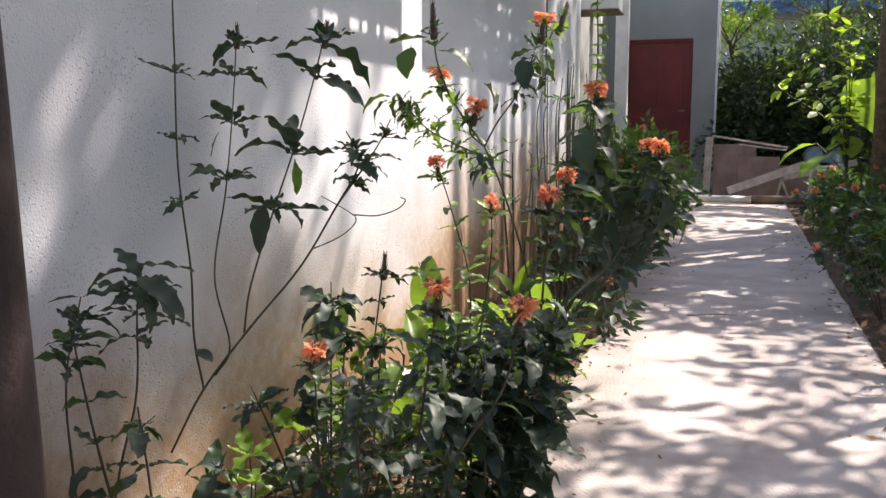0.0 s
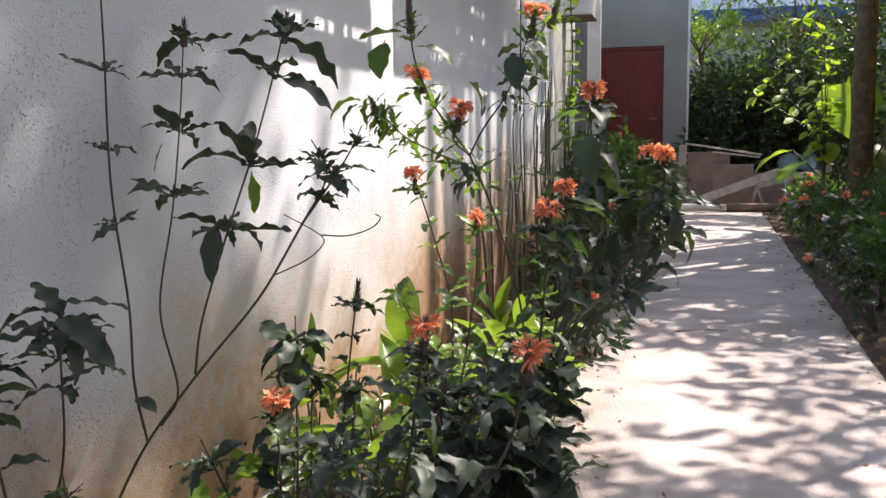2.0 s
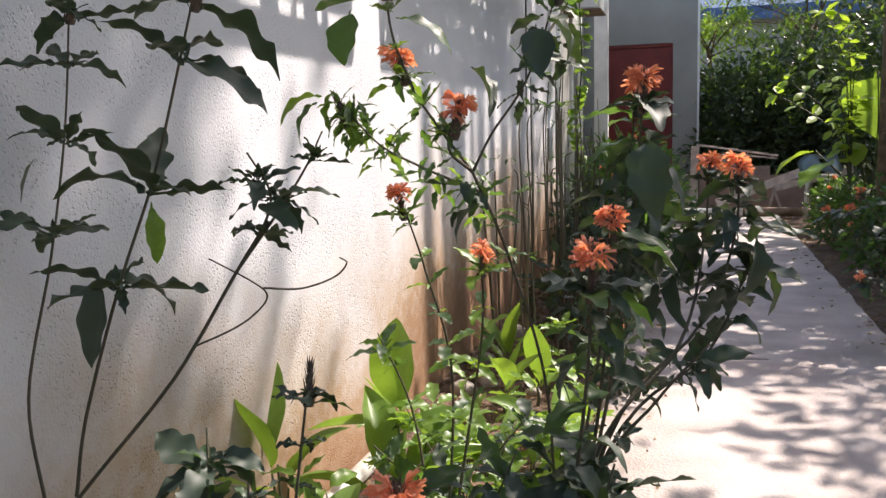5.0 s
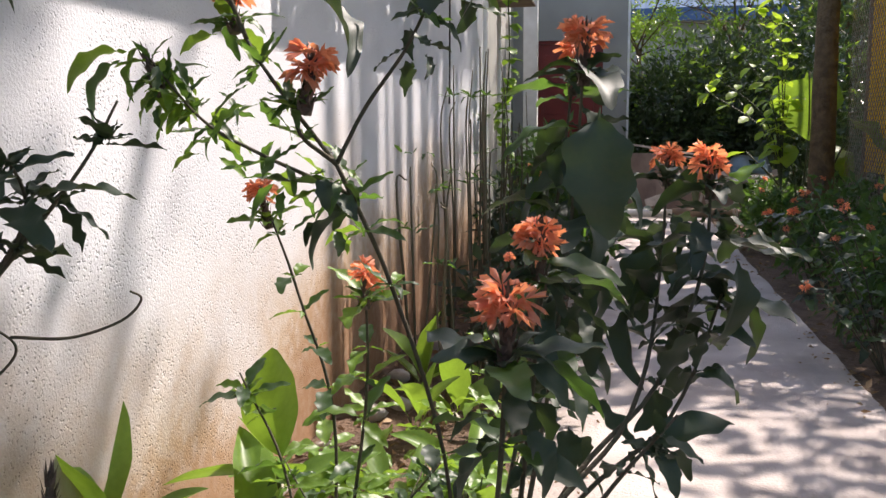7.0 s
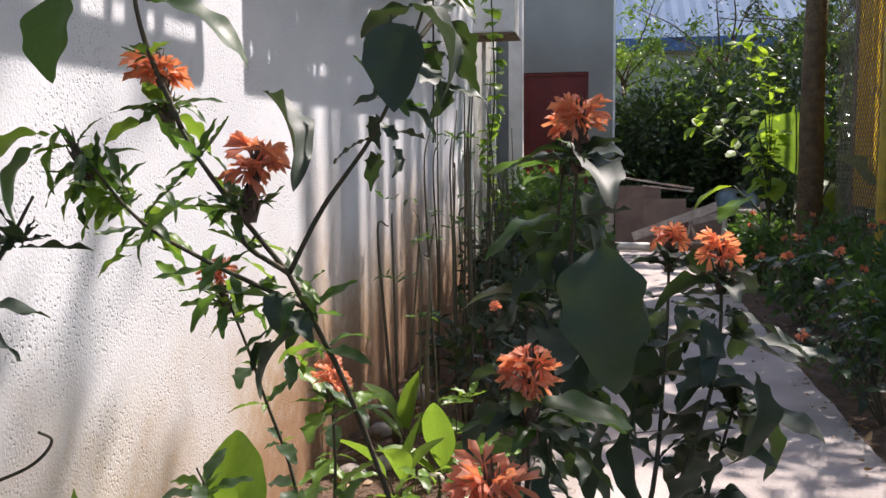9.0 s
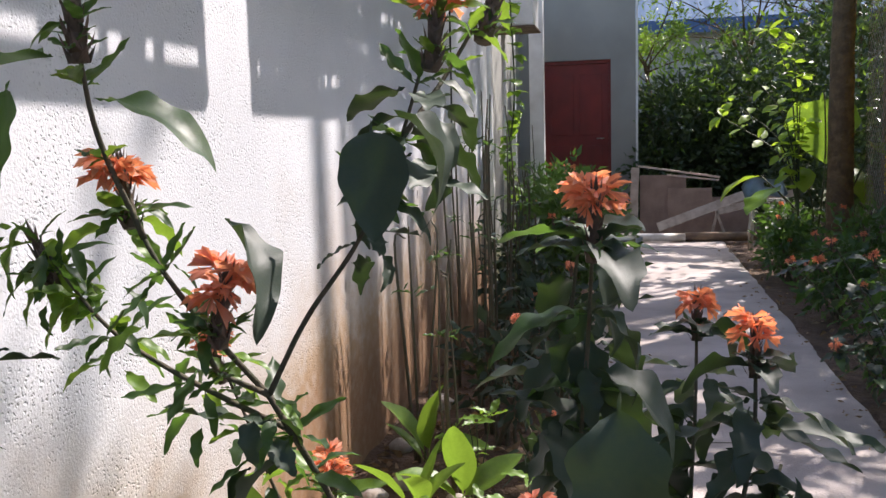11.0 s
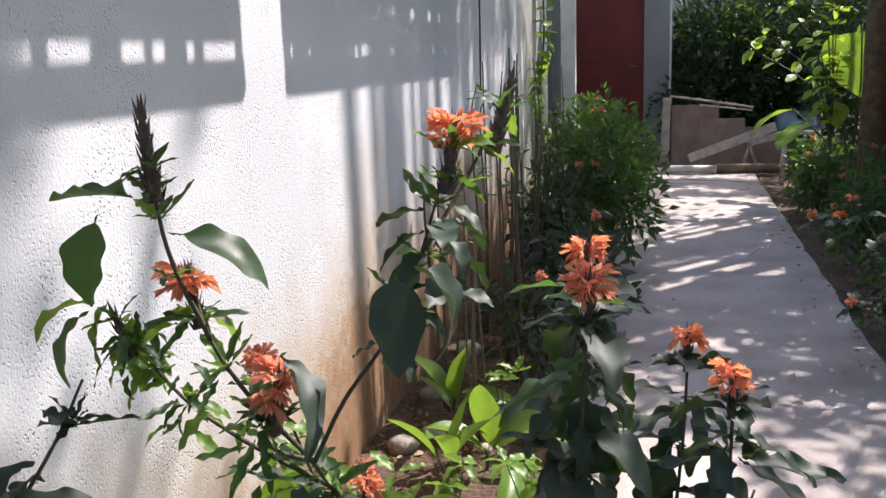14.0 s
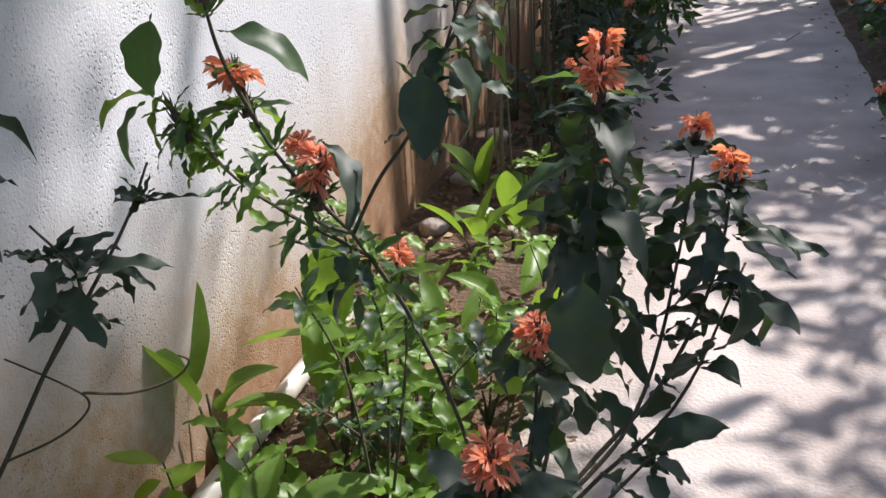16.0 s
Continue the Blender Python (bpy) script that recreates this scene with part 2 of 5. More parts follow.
def leaf_mesh(name, mat, length, width, droop, fold, wave, shape=1.0, segs=20):
    """One leaf along +Y, face up, bowed up from its midrib, drooping towards the tip, with a wavy rim."""
    bm = bmesh.new()
    rows = []
    ph = droop * 5 + fold * 11
    for i in range(segs + 1):
        t = i / segs
        u = max(0.0, (t - 0.1) / 0.9)
        w = width * (0.5 * math.sin(math.pi * min(1, u ** shape)) ** 0.85 + 0.02) if 0 < t < 1 else 0
        ang = droop * t
        y = length * (math.sin(ang) / droop if abs(droop) > 1e-3 else t)
        z = -length * ((1 - math.cos(ang)) / droop if abs(droop) > 1e-3 else 0)
        x = 0.06 * length * math.sin(t * 2.6 + ph)
        if i in (0, segs):
            v = bm.verts.new((x, y, z))
            rows.append((v,) * 5)
            continue
        row = []
        for k in (-1, -0.55, 0, 0.55, 1):
            j = wave * width * abs(k) ** 1.5 * math.sin(t * 17.4 + ph + (2.0 if k > 0 else 0))
            row.append(bm.verts.new((x + k * w * (1 + 0.12 * wave / 0.085 * math.sin(t * 21.6 + ph) * abs(k)), y, z + w * fold * abs(k) ** 0.75 + j)))
        rows.append(row)
    for a, b in zip(rows, rows[1:]):
        for k in range(4):
            f = [a[k], a[k + 1], b[k + 1], b[k]]
            f = [v for n_, v in enumerate(f) if v not in f[:n_]]
            if len(f) > 2:
                bm.faces.new(f)
    me = bpy.data.meshes.new(name)
    bm.normal_update()
    bm.to_mesh(me)
    bm.free()
    me.materials.append(mat)
    for p in me.polygons:
        p.use_smooth = True
    return me


def leaf_set(mat, length, ratio, droops, shape=0.85, fold=0.35, wave=0.085):
    return [leaf_mesh("leaf", mat, length, length * ratio * random.uniform(0.85, 1.15), d, fold * random.uniform(0.5, 1.4), wave, shape) for d in droops]


LEAF = leaf_set(M_LEAF, 1.0, 0.34, (0.25, 0.7, 1.1, 1.5, -0.3))
SLIM = leaf_set(M_LEAF, 1.0, 0.23, (0.1, 0.5, 0.9, 1.4, -0.3), wave=0.1) + leaf_set(M_FRESH, 1.0, 0.3, (0.3, 0.9), wave=0.1)
LEAFD = leaf_set(M_LEAFD, 1.0, 0.42, (0.3, 0.8, 1.3, 1.7))
NARROW = leaf_set(M_LEAFD, 1.0, 0.29, (0.1, 0.5, 0.9, 1.3, -0.2), shape=0.8, wave=0.15)
WIDE = leaf_set(M_LEAFD, 1.0, 0.44, (0.6, 1.0, 1.4, 1.8), shape=0.8, fold=0.5, wave=0.08)
WIDEG = leaf_set(M_LEAF, 1.0, 0.60, (0.4, 0.7), shape=0.78, fold=0.35, wave=0.03)
FRESH = leaf_set(M_FRESH, 1.0, 0.36, (0.2, 0.6, 1.0, 1.3, -0.3))
PLAIN = leaf_set(M_LEAFD, 1.0, 0.52, (0.1, 0.3), shape=0.72, fold=0.2, wave=0.02)
LIME = leaf_set(M_LIME, 1.0, 0.48, (0.2, 0.5, 0.8), shape=0.85, fold=0.25, wave=0.02)
BROAD = leaf_set(M_FRESH, 1.0, 0.27, (0.25, 0.6, 0.9, 0.4), shape=0.9, fold=0.55, wave=0.02)
CANNA = leaf_set(M_FRESH, 1.0, 0.36, (0.15, 0.45, 0.8), shape=0.9, fold=0.5, wave=0.015)
HEART = leaf_set(M_FRESH, 1.0, 0.85, (0.4, 0.8), shape=0.6, fold=0.15, wave=0.03)


def aim(at, way, size, roll=0.0):
    """A pose at a place, +Y along way, +Z as far up as it can be, turned by roll."""
    y = Vector(way).normalized()
    x = y.cross(Vector((0, 0, 1)))
    x = x.normalized() if x.length > 1e-3 else Vector((1, 0, 0))
    z = x.cross(y)
    m = Matrix((x, y, z)).transposed().to_4x4()
    return Matrix.Translation(at) @ m @ Matrix.Rotation(roll, 4, "Y") @ Matrix.Diagonal((size, size, size, 1))


def floret_mesh(seed):
    """A fan of five narrow ruffled lobes on a thin tube, out along +Y."""
    rnd = random.Random(seed)
    bm = bmesh.new()
    throat = bm.verts.new((0, 0.40, 0.02))
    for lobe in range(5):
        mid = radians(-80 + 40 * lobe) + rnd.uniform(-0.12, 0.12)
        size = rnd.uniform(0.48, 0.70)
        lift = rnd.uniform(-0.18, 0.22)
        rim = []
        for da, r in ((-0.16, 0.45), (-0.24, 0.78), (-0.13, 1.04), (0.02, 0.88), (0.15, 1.0), (0.24, 0.74), (0.16, 0.45)):
            a = mid + da
            rim.append(bm.verts.new((math.sin(a) * size * r, 0.40 + math.cos(a) * size * r, lift * r + rnd.uniform(-0.11, 0.11) - 0.22 * r * r)))
        for a, b in zip(rim, rim[1:]):
            bm.faces.new((throat, a, b))
    tube(bm, [Vector((0, 0, -0.22)), Vector((0, 0.24, -0.03)), Vector((0, 0.42, 0.02))], 0.035, 0.07, 4, cap=False)
    me = bpy.data.meshes.new("floret")
    bm.normal_update()
    bm.to_mesh(me)
    bm.free()
    me.materials.append(M_PETAL)
    for p in me.polygons:
        p.use_smooth = True
    return me


FLORETS = [floret_mesh(s) for s in range(7)]


def spike_mesh(seed, height, radius):
    """A spike of overlapping pointed bracts."""
    rnd = random.Random(seed)
    bm = bmesh.new()
    tube(bm, [Vector((0, 0, 0)), Vector((0, 0, height * 0.5)), Vector((0, 0, height * 0.97))], radius * 0.75, radius * 0.25, 6)
    rows = max(4, int(height / 0.007))
    for i in range(rows):
        z = height * i / rows
        r = radius * (1 - 0.55 * i / rows)
        for k in range(4):
            a = math.pi / 4 * (i % 2) + math.pi / 2 * k + rnd.uniform(-0.2, 0.2)
            o, s = Vector((math.cos(a), math.sin(a), 0)), Vector((-math.sin(a), math.cos(a), 0))
            b0, b1 = o * r * 0.6 - s * r * 0.55 + Vector((0, 0, z)), o * r * 0.6 + s * r * 0.55 + Vector((0, 0, z))
            mid = o * r * 1.15 + Vector((0, 0, z + 0.007))
            tip = o * r * rnd.uniform(1.1, 1.6) + Vector((0, 0, z + rnd.uniform(0.013, 0.018)))
            q = [bm.verts.new(c) for c in (b0, b1, mid, tip)]
            bm.faces.new((q[0], q[1], q[2]))
            bm.faces.new((q[0], q[2], q[3]))
            bm.faces.new((q[2], q[1], q[3]))
    me = bpy.data.meshes.new("flower_spike")
    bm.normal_update()
    bm.to_mesh(me)
    bm.free()
    me.materials.append(M_BRACT)
    return me


SPIKES = [spike_mesh(1, 0.062, 0.0085), spike_mesh(2, 0.072, 0.009), spike_mesh(3, 0.09, 0.010)]


def flower(parent, at, size, lean, seed, height=0):
    """A spike with a loose ring of florets open round its top."""
    rnd = random.Random(seed)
    base = Vector(at) - Vector(lean).normalized() * 0.06
    head = place("flower_head", SPIKES[height], parent, aim(base, lean, 1.0) @ Matrix.Rotation(radians(-90), 4, "X"))
    if size <= 0:
        return head
    count = rnd.randint(12, 16)
    crest = (0.046, 0.055, 0.07)[height]
    gap = rnd.uniform(0, 6.28)
    for k in range(count):
        a = gap + 5.4 * k / count + rnd.uniform(-0.35, 0.35)
        up = rnd.uniform(-0.15, 0.85)
        way = Vector((math.cos(a), math.sin(a), up))
        place("floret", FLORETS[(seed + k) % 7], head, aim((0, 0, crest - 0.012 + 0.010 * (1 + up) + 0.006 * rnd.random()), way, size * rnd.uniform(0.75, 1.25), rnd.uniform(-0.9, 0.9)))
    return head


def leaves_at(parent, meshes, at, axis, count, size, rnd, spread=0.35, start=0.0):
    """A whorl of leaves round a stem."""
    axis = Vector(axis).normalized()
    s = axis.orthogonal().normalized()
    u = axis.cross(s)
    for k in range(count):
        a = start + 2 * math.pi * k / count + rnd.uniform(-0.35, 0.35)
        way = s * math.cos(a) + u * math.sin(a) + axis * rnd.uniform(0.05, spread * 2)
        place("leaf", rnd.choice(meshes), parent, aim(at, way, size * rnd.uniform(0.6, 1.2), rnd.uniform(-0.5, 0.5)))


def garden_plant(base, branches, label, seed, meshes=None, size=0.075, bare=0.35, every=0.08, group="crossandra plants in the bed",
                 name="crossandra_plant", stem=0.0042, floret=0.029, whorl=(2, 2, 3), stem_mat=None, extra=()):
    """A plant of several stems. branches: (control points above the base, how each ends, its leaves' scale)."""
    rnd = random.Random(seed)
    base = Vector(base)
    root = thing(name, base, label, "flower", group)
    for pts, end, scale, *fork in branches:
        line = smooth_line([] + ([Vector((0, 0, -0.02))] if not fork else []) + [Vector(p) - base for p in pts], 7)
        free = fork[0] if fork else bare
        bm = bmesh.new()
        tube(bm, line, stem * (0.75 if fork else 1.0), stem * (0.8 if end == "fork" else 0.4), 6, 0.15)
        part("stem", bm, stem_mat or M_STEM, root, smooth=True)
        total = sum((b - a).length for a, b in zip(line, line[1:]))
        run, nxt, turn = 0.0, total * free, rnd.uniform(0, 3)
        for a, b in zip(line, line[1:]):
            run += (b - a).length
            if run >= nxt and run < total - 0.015:
                f = run / total
                leaves_at(root, meshes or LEAF, b, b - a, rnd.choice(whorl), size * scale * (0.75 + 0.5 * (1 - abs(f - 0.7))), rnd, start=turn)
                leaves_at(root, meshes or LEAF, b, b - a, 2, size * scale * 0.4, rnd, 0.5, start=turn + 1.5)
                turn += 1.2
                nxt += every * rnd.uniform(0.7, 1.4)
        tip, way = line[-1], (line[-1] - line[-2]).normalized() + Vector((0, 0, 0.7))
        if end == "fork":
            continue
        leaves_at(root, meshes or LEAF, tip - way.normalized() * 0.05, way, 3, size * scale * 1.15, rnd, 0.25)
        leaves_at(root, meshes or LEAF, tip - way.normalized() * 0.045, way, 8, size * scale * 0.55, rnd, 0.6)
        if end == "flower":
            flower(root, tip, floret, way, rnd.randint(0, 999), rnd.randint(0, 1))
        elif end == "spike":
            flower(root, tip, 0, way, rnd.randint(0, 999), 2)
        elif end == "bud":
            flower(root, tip, 0, way, rnd.randint(0, 999), 0)
    for at, way, s, kind, roll in extra:
        place("leaf", kind[rnd.randrange(len(kind))], root, aim(Vector(at) - base, way, s, roll))
    return root


def leaf_cloud(name, places, ways, sizes, mat, parent, ratio=0.42, label="", rolls=None):
    """Many small folded leaves in one mesh."""
    p, w = np.array(places, float), np.array(ways, float)
    w /= np.linalg.norm(w, axis=1)[:, None] + 1e-9
    s = np.array(sizes, float)[:, None]
    rng = np.random.RandomState(len(p))
    r = rng.normal(size=p.shape)
    r[:, 2] *= 0.5
    x = np.cross(w, r + np.array((0, 0, 0.3)))
    x /= np.linalg.norm(x, axis=1)[:, None] + 1e-9
    z = np.cross(x, w)
    a, b, c = p, p + w * s * 0.5 - z * s * 0.03, p + w * s - z * s * 0.12
    l1 = p + w * s * 0.38 - x * s * ratio * 0.5 + z * s * 0.07
    r1 = p + w * s * 0.38 + x * s * ratio * 0.5 + z * s * 0.07
    v = np.stack((a, l1, c, r1, b), axis=1).reshape(-1, 3)
    k = np.arange(len(p)) * 5
    f = np.concatenate([np.stack((k, k + 4, k + 1), 1), np.stack((k + 4, k + 2, k + 1), 1), np.stack((k, k + 3, k + 4), 1), np.stack((k + 4, k + 3, k + 2), 1)])
    me = bpy.data.meshes.new(name)
    me.from_pydata(v.tolist(), [], f.tolist())
    ob = finish(new(name, me), mat)
    ob.parent = parent
    if label:
        tagged(ob, label)
    return tagged(ob, kind="stuff")


def blob_points(centre, radii, count, rng, shell=0.55):
    d = rng.normal(size=(count, 3))
    d /= np.linalg.norm(d, axis=1)[:, None]
    r = rng.uniform(shell, 1.0, size=(count, 1)) * (1 + 0.25 * np.sin(d[:, :1] * 7 + centre[0]) * np.cos(d[:, 1:2] * 6 + centre[1]))
    return np.array(centre) + d * r * np.array(radii), d


def shrub(name, base, clumps, leaves, size, mat, label, category, group="", seed=1, flowers=(), shell=0.3, stems=6, wood=0.012):
    """A shrub of several stems. clumps: (centre over the base, radii); flowers: places over the base."""
    rng = np.random.RandomState(seed)
    rnd = random.Random(seed)
    root = thing(name, base, label, category, group)
    for i in range(stems):
        c, r = clumps[i % len(clumps)]
        tip = Vector(c) + Vector([rnd.uniform(-0.7, 0.7) * r[k] for k in range(3)])
        bm = bmesh.new()
        tube(bm, smooth_line([(rnd.uniform(-0.06, 0.06), rnd.uniform(-0.06, 0.06), -0.03), (tip.x * 0.35, tip.y * 0.35, tip.z * 0.5), tip], 5), wood, wood * 0.25, 6, 0.2)
        part("stem", bm, M_STEM, root, smooth=True)
    ps, ws = [], []
    share = sum(r[0] * r[1] * r[2] for c, r in clumps)
    for c, r in clumps:
        p, d = blob_points(c, r, max(20, int(leaves * r[0] * r[1] * r[2] / share)), rng, shell)
        ps.append(p)
        ws.append(d + rng.normal(size=d.shape) * 0.7 + np.array((0, 0, -0.15)))
    ps, ws = np.concatenate(ps), np.concatenate(ws)
    keep = ps[:, 2] > 0.02
    ps, ws = ps[keep], ws[keep]
    leaf_cloud("foliage", ps, ws, rng.uniform(0.6, 1.3, len(ps)) * size, mat, root)
    for i, f in enumerate(flowers):
        flower(root, f, 0.026, (rnd.uniform(-0.3, 0.3), rnd.uniform(-0.3, 0.3), 1), seed * 7 + i)
    return root


# ---- structure ----
def slab(name, lo, hi, mat, label, category="", bevel=0.0, kind="structure"):
    bm = bmesh.new()
    box(bm, lo, hi, bevel)
    ob = part(name, bm, mat, None, label)
    return tagged(ob, "", category or name.split("_")[0], kind=kind)


def sheet(name, x0, x1, y0, y1, nx, ny, height, mat, label, category):
    bm = bmesh.new()
    g = [[bm.verts.new((x0 + (x1 - x0) * i / nx, y0 + (y1 - y0) * j / ny, height(x0 + (x1 - x0) * i / nx, y0 + (y1 - y0) * j / ny)))
          for j in range(ny + 1)] for i in range(nx + 1)]
    for i in range(nx):
        for j in range(ny):
            bm.faces.new((g[i][j], g[i + 1][j], g[i + 1][j + 1], g[i][j + 1]))
    return tagged(part(name, bm, mat, None, label, smooth=True), "", category, kind="structure")


def soil_height(x, y):
    return -0.03 + 0.018 * noise.noise((x * 4, y * 4, 0)) + 0.012 * noise.noise((x * 13, y * 13, 3))


sheet("ground", -300, 300, -300, 300, 2, 2, lambda x, y: -0.09, M_GROUND, "bare earth with low weeds reaching far", "ground")
sheet("ground_bed_west", -0.76, 0.03, -3, 16, 16, 300, soil_height, M_SOIL, "dark soil bed between wall and path", "soil")
sheet("ground_bed_east", 1.27, 4.5, -3, 16, 50, 240, soil_height, M_SOIL, "dark soil bed beside the concrete path", "soil")
sheet("ground_path_end", -0.3, 1.6, 13.5, 16.2, 30, 40, soil_height, M_SOIL, "dark earth at the end of the path", "soil")

# the concrete path, its edges a little broken
bm = bmesh.new()
rows = []
for j in range(261):
    y = -3 + 16.7 * j / 260
    a = 0.018 * noise.noise((0, y * 3, 1)) + 0.010 * noise.noise((0, y * 17, 2))
    b = 1.3 + 0.020 * noise.noise((5, y * 3, 1)) + 0.010 * noise.noise((5, y * 15, 2))
    row = []
    for x, z in ((a - 0.012, -0.08), (a - 0.004, -0.012), (a + 0.012, 0.0), (0.35, 0.0), (0.65, 0.0), (0.95, 0.0), (b - 0.012, 0.0), (b + 0.004, -0.012), (b + 0.012, -0.08)):
        row.append(bm.verts.new((x, y, z + (0.004 * noise.noise((x * 3, y * 3, 7)) if z == 0.0 else 0))))
    rows.append(row)
for r0, r1 in zip(rows, rows[1:]):
    for k in range(8):
        bm.faces.new((r0[k], r0[k + 1], r1[k + 1], r1[k]))
tagged(part("path", bm, M_CONC, None, "pale worn concrete garden path with broken edges", smooth=True), "", "path", kind="structure")

# house along the path
slab("wall_west", (-0.98, -3.2, -0.1), (-0.745, 9.62, 3.1), M_WALL, "white rough-cast house wall stained brown by soil", "wall")
slab("wall_west_far", (-1.5, 9.62, -0.1), (-1.30, 16.0, 3.1), M_WALL2, "painted wall, its grey darkened to stand for shade", "wall")
slab("wall_return", (-1.5, 9.40, -0.1), (-0.98, 9.62, 3.1), M_WALL2, "wall return, its grey darkened to stand for shade", "wall")
slab("ceiling_eave", (-1.6, -3.2, 2.86), (-0.16, 8.45, 2.92), M_EAVE, "dark boarded roof eave over the wall", "eave")
slab("wall_south", (-1.0, -3.4, -0.1), (4.5, -3.2, 2.4), M_WALL2, "plain pale wall closing the yard", "wall")

# the end building with its red door: a wall with an opening
DY = 16.0
bm = bmesh.new()
box(bm, (-1.75, DY, -0.1), (-0.975, DY + 0.2, 3.6))
box(bm, (-0.005, DY, -0.1), (0.335, DY + 0.2, 3.6))
box(bm, (-0.975, DY, 2.30), (-0.005, DY + 0.2, 3.6))
box(bm, (-0.975, DY, -0.1), (-0.005, DY + 0.2, 0.2))
tagged(part("wall_north", bm, M_WALL2, None, "painted end-building wall, its grey darkened for shade"), "", "wall", kind="structure")
slab("wall_north_side", (0.135, DY + 0.2, -0.1), (0.335, DY + 4, 3.6), M_WALL2, "end-building side wall, its grey darkened for shade", "wall")
slab("wall_corner_trim", (0.337, DY - 0.02, 0.0), (0.37, DY + 0.03, 3.6), M_WHITE, "white corner trim of the end building", "trim")
door = thing("door_1", (-0.49, DY + 0.06, 0.2), "closed dark red painted door in a pale wall", "door", kind="structure")
bm = bmesh.new()
box(bm, (-0.455, 0, 0.0), (0.455, 0.04, 2.05), 0.004)
part("door_leaf", bm, M_RED, door)
for x0, x1, z0, z1 in ((-0.36, -0.04, 0.2, 0.9), (0.04, 0.36, 0.2, 0.9), (-0.36, -0.04, 1.05, 1.9), (0.04, 0.36, 1.05, 1.9)):
    bm = bmesh.new()
    box(bm, (x0, -0.008, z0), (x1, 0.001, z1), 0.005)
    part("door_panel", bm, M_RED, door)
for lo, hi in (((-0.485, -0.03, 0), (-0.457, 0.06, 2.1)), ((0.457, -0.03, 0), (0.485, 0.06, 2.1)), ((-0.457, -0.03, 2.053), (0.457, 0.06, 2.1))):
    bm = bmesh.new()
    box(bm, lo, hi, 0.003)
    part("door_casing", bm, M_RED, door)
bm = bmesh.new()
tube(bm, [Vector((0.38, -0.005, 1.0)), Vector((0.38, -0.05, 1.0)), Vector((0.28, -0.055, 1.0))], 0.011, 0.009, 8)
part("door_handle", bm, M_WIRE, door, "dull metal lever handle", True)

# an unseen slatted screen under the eave, added to cast the shade on the wall
DYS = 0.50 / 0.42 * 0.545
DZS = 0.76 / 0.42 * 0.545


def screen(y0, y1, label, rows):
    """Boards with openings between rails. y and z are given where the shade falls on the wall."""
    root = thing("shadow_screen", (-0.2, (y0 + y1) / 2 + DYS, 2.86), label, "screen", "slatted screens under the eave")
    o = Vector(root.location)

    def bar(name, ya, yb, za, zb, d=0.012):
        b_ = bmesh.new()
        box(b_, Vector((-0.2 - d, ya + DYS, za + DZS)) - o, Vector((-0.2 + d, yb + DYS, min(zb + DZS, 2.862))) - o, 0.002)
        part(name, b_, M_WOOD, root)

    for za, zb in ((1.325, 1.40), (1.48, 1.555), (1.635, 1.71), (1.79, 1.88)):
        bar("rail", y0, y1, za, zb)
    for (za, zb), holes in zip(((1.40, 1.48), (1.555, 1.635), (1.71, 1.79)), rows):
        y = y0
        for ha, hb in list(holes) + [(y1, y1)]:
            if ha - y > 0.004:
                bar("upright", y, ha, za + 0.002, zb - 0.002, 0.009)
            y = hb


screen(3.2, 5.185, "unseen slatted screen added to cast shade on the wall",
       (((3.35, 3.5), (3.62, 3.74), (3.9, 4.05), (4.12, 4.22), (4.30, 4.385), (4.41, 4.55), (4.64, 4.74), (4.755, 4.82), (4.90, 4.95), (4.98, 5.16)),
        ((3.4, 3.6), (3.95, 4.1), (4.16, 4.24), (4.42, 4.53), (4.555, 4.57), (4.895, 5.09), (5.12, 5.15)),
        ((3.5, 3.7), (4.0, 4.2), (4.45, 4.52), (4.7, 4.9), (4.95, 5.1))))
screen(5.465, 7.7, "unseen wide-board screen added to cast shade on the wall",
       (((5.50, 5.53), (5.64, 5.665), (5.97, 6.05), (6.07, 6.11), (6.14, 6.28), (6.47, 6.58), (6.90, 6.95), (7.15, 7.21), (7.4, 7.45)),
        ((5.9, 5.93), (6.35, 6.43), (6.44, 6.62), (6.80, 6.88), (7.1, 7.17), (7.3, 7.35)),
        ((6.40, 6.55), (6.82, 6.95), (6.97, 7.03), (7.1, 7.16))))

# downpipes and posts at the corner of the house
for x, y, r, top, label in ((-0.77, 9.80, 0.036, 3.0, "white painted round downpipe at the house corner"),
                            (-0.75, 11.15, 0.022, 3.0, "thin white pipe standing at the set-back wall"),
                            (-0.80, 10.9, 0.02, 3.0, "thin white pipe beside another at the wall")):
    root = thing("downpipe", (x, y, -0.04), label, "pipe", "white pipes at the house corner")
    bm = bmesh.new()
    tube(bm, [Vector((0, 0, -0.03)), Vector((0.003, 0, 1.2)), Vector((0, 0.004, top + 0.04))], r, r, 14, 0.01)
    part("pipe", bm, M_WHITE, root, smooth=True)
    for z in (0.9, 2.0):
        bm = bmesh.new()
        tube(bm, [Vector((0, 0, z)), Vector((0, 0, z + 0.05))], r * 1.16, r * 1.16, 14)
        part("collar", bm, M_WHITE, root, smooth=False)
root = thing("corner_post", (-0.73, 13.0, -0.04), "square white post before the end building", "post")
bm = bmesh.new()
box(bm, (-0.078, -0.068, -0.03), (0.078, 0.068, 3.2), 0.008)
part("post", bm, M_WHITE, root)
bm = bmesh.new()
box(bm, (-0.095, -0.085, 0.0), (0.095, 0.085, 0.12), 0.008)
part("plinth", bm, M_WHITE, root)

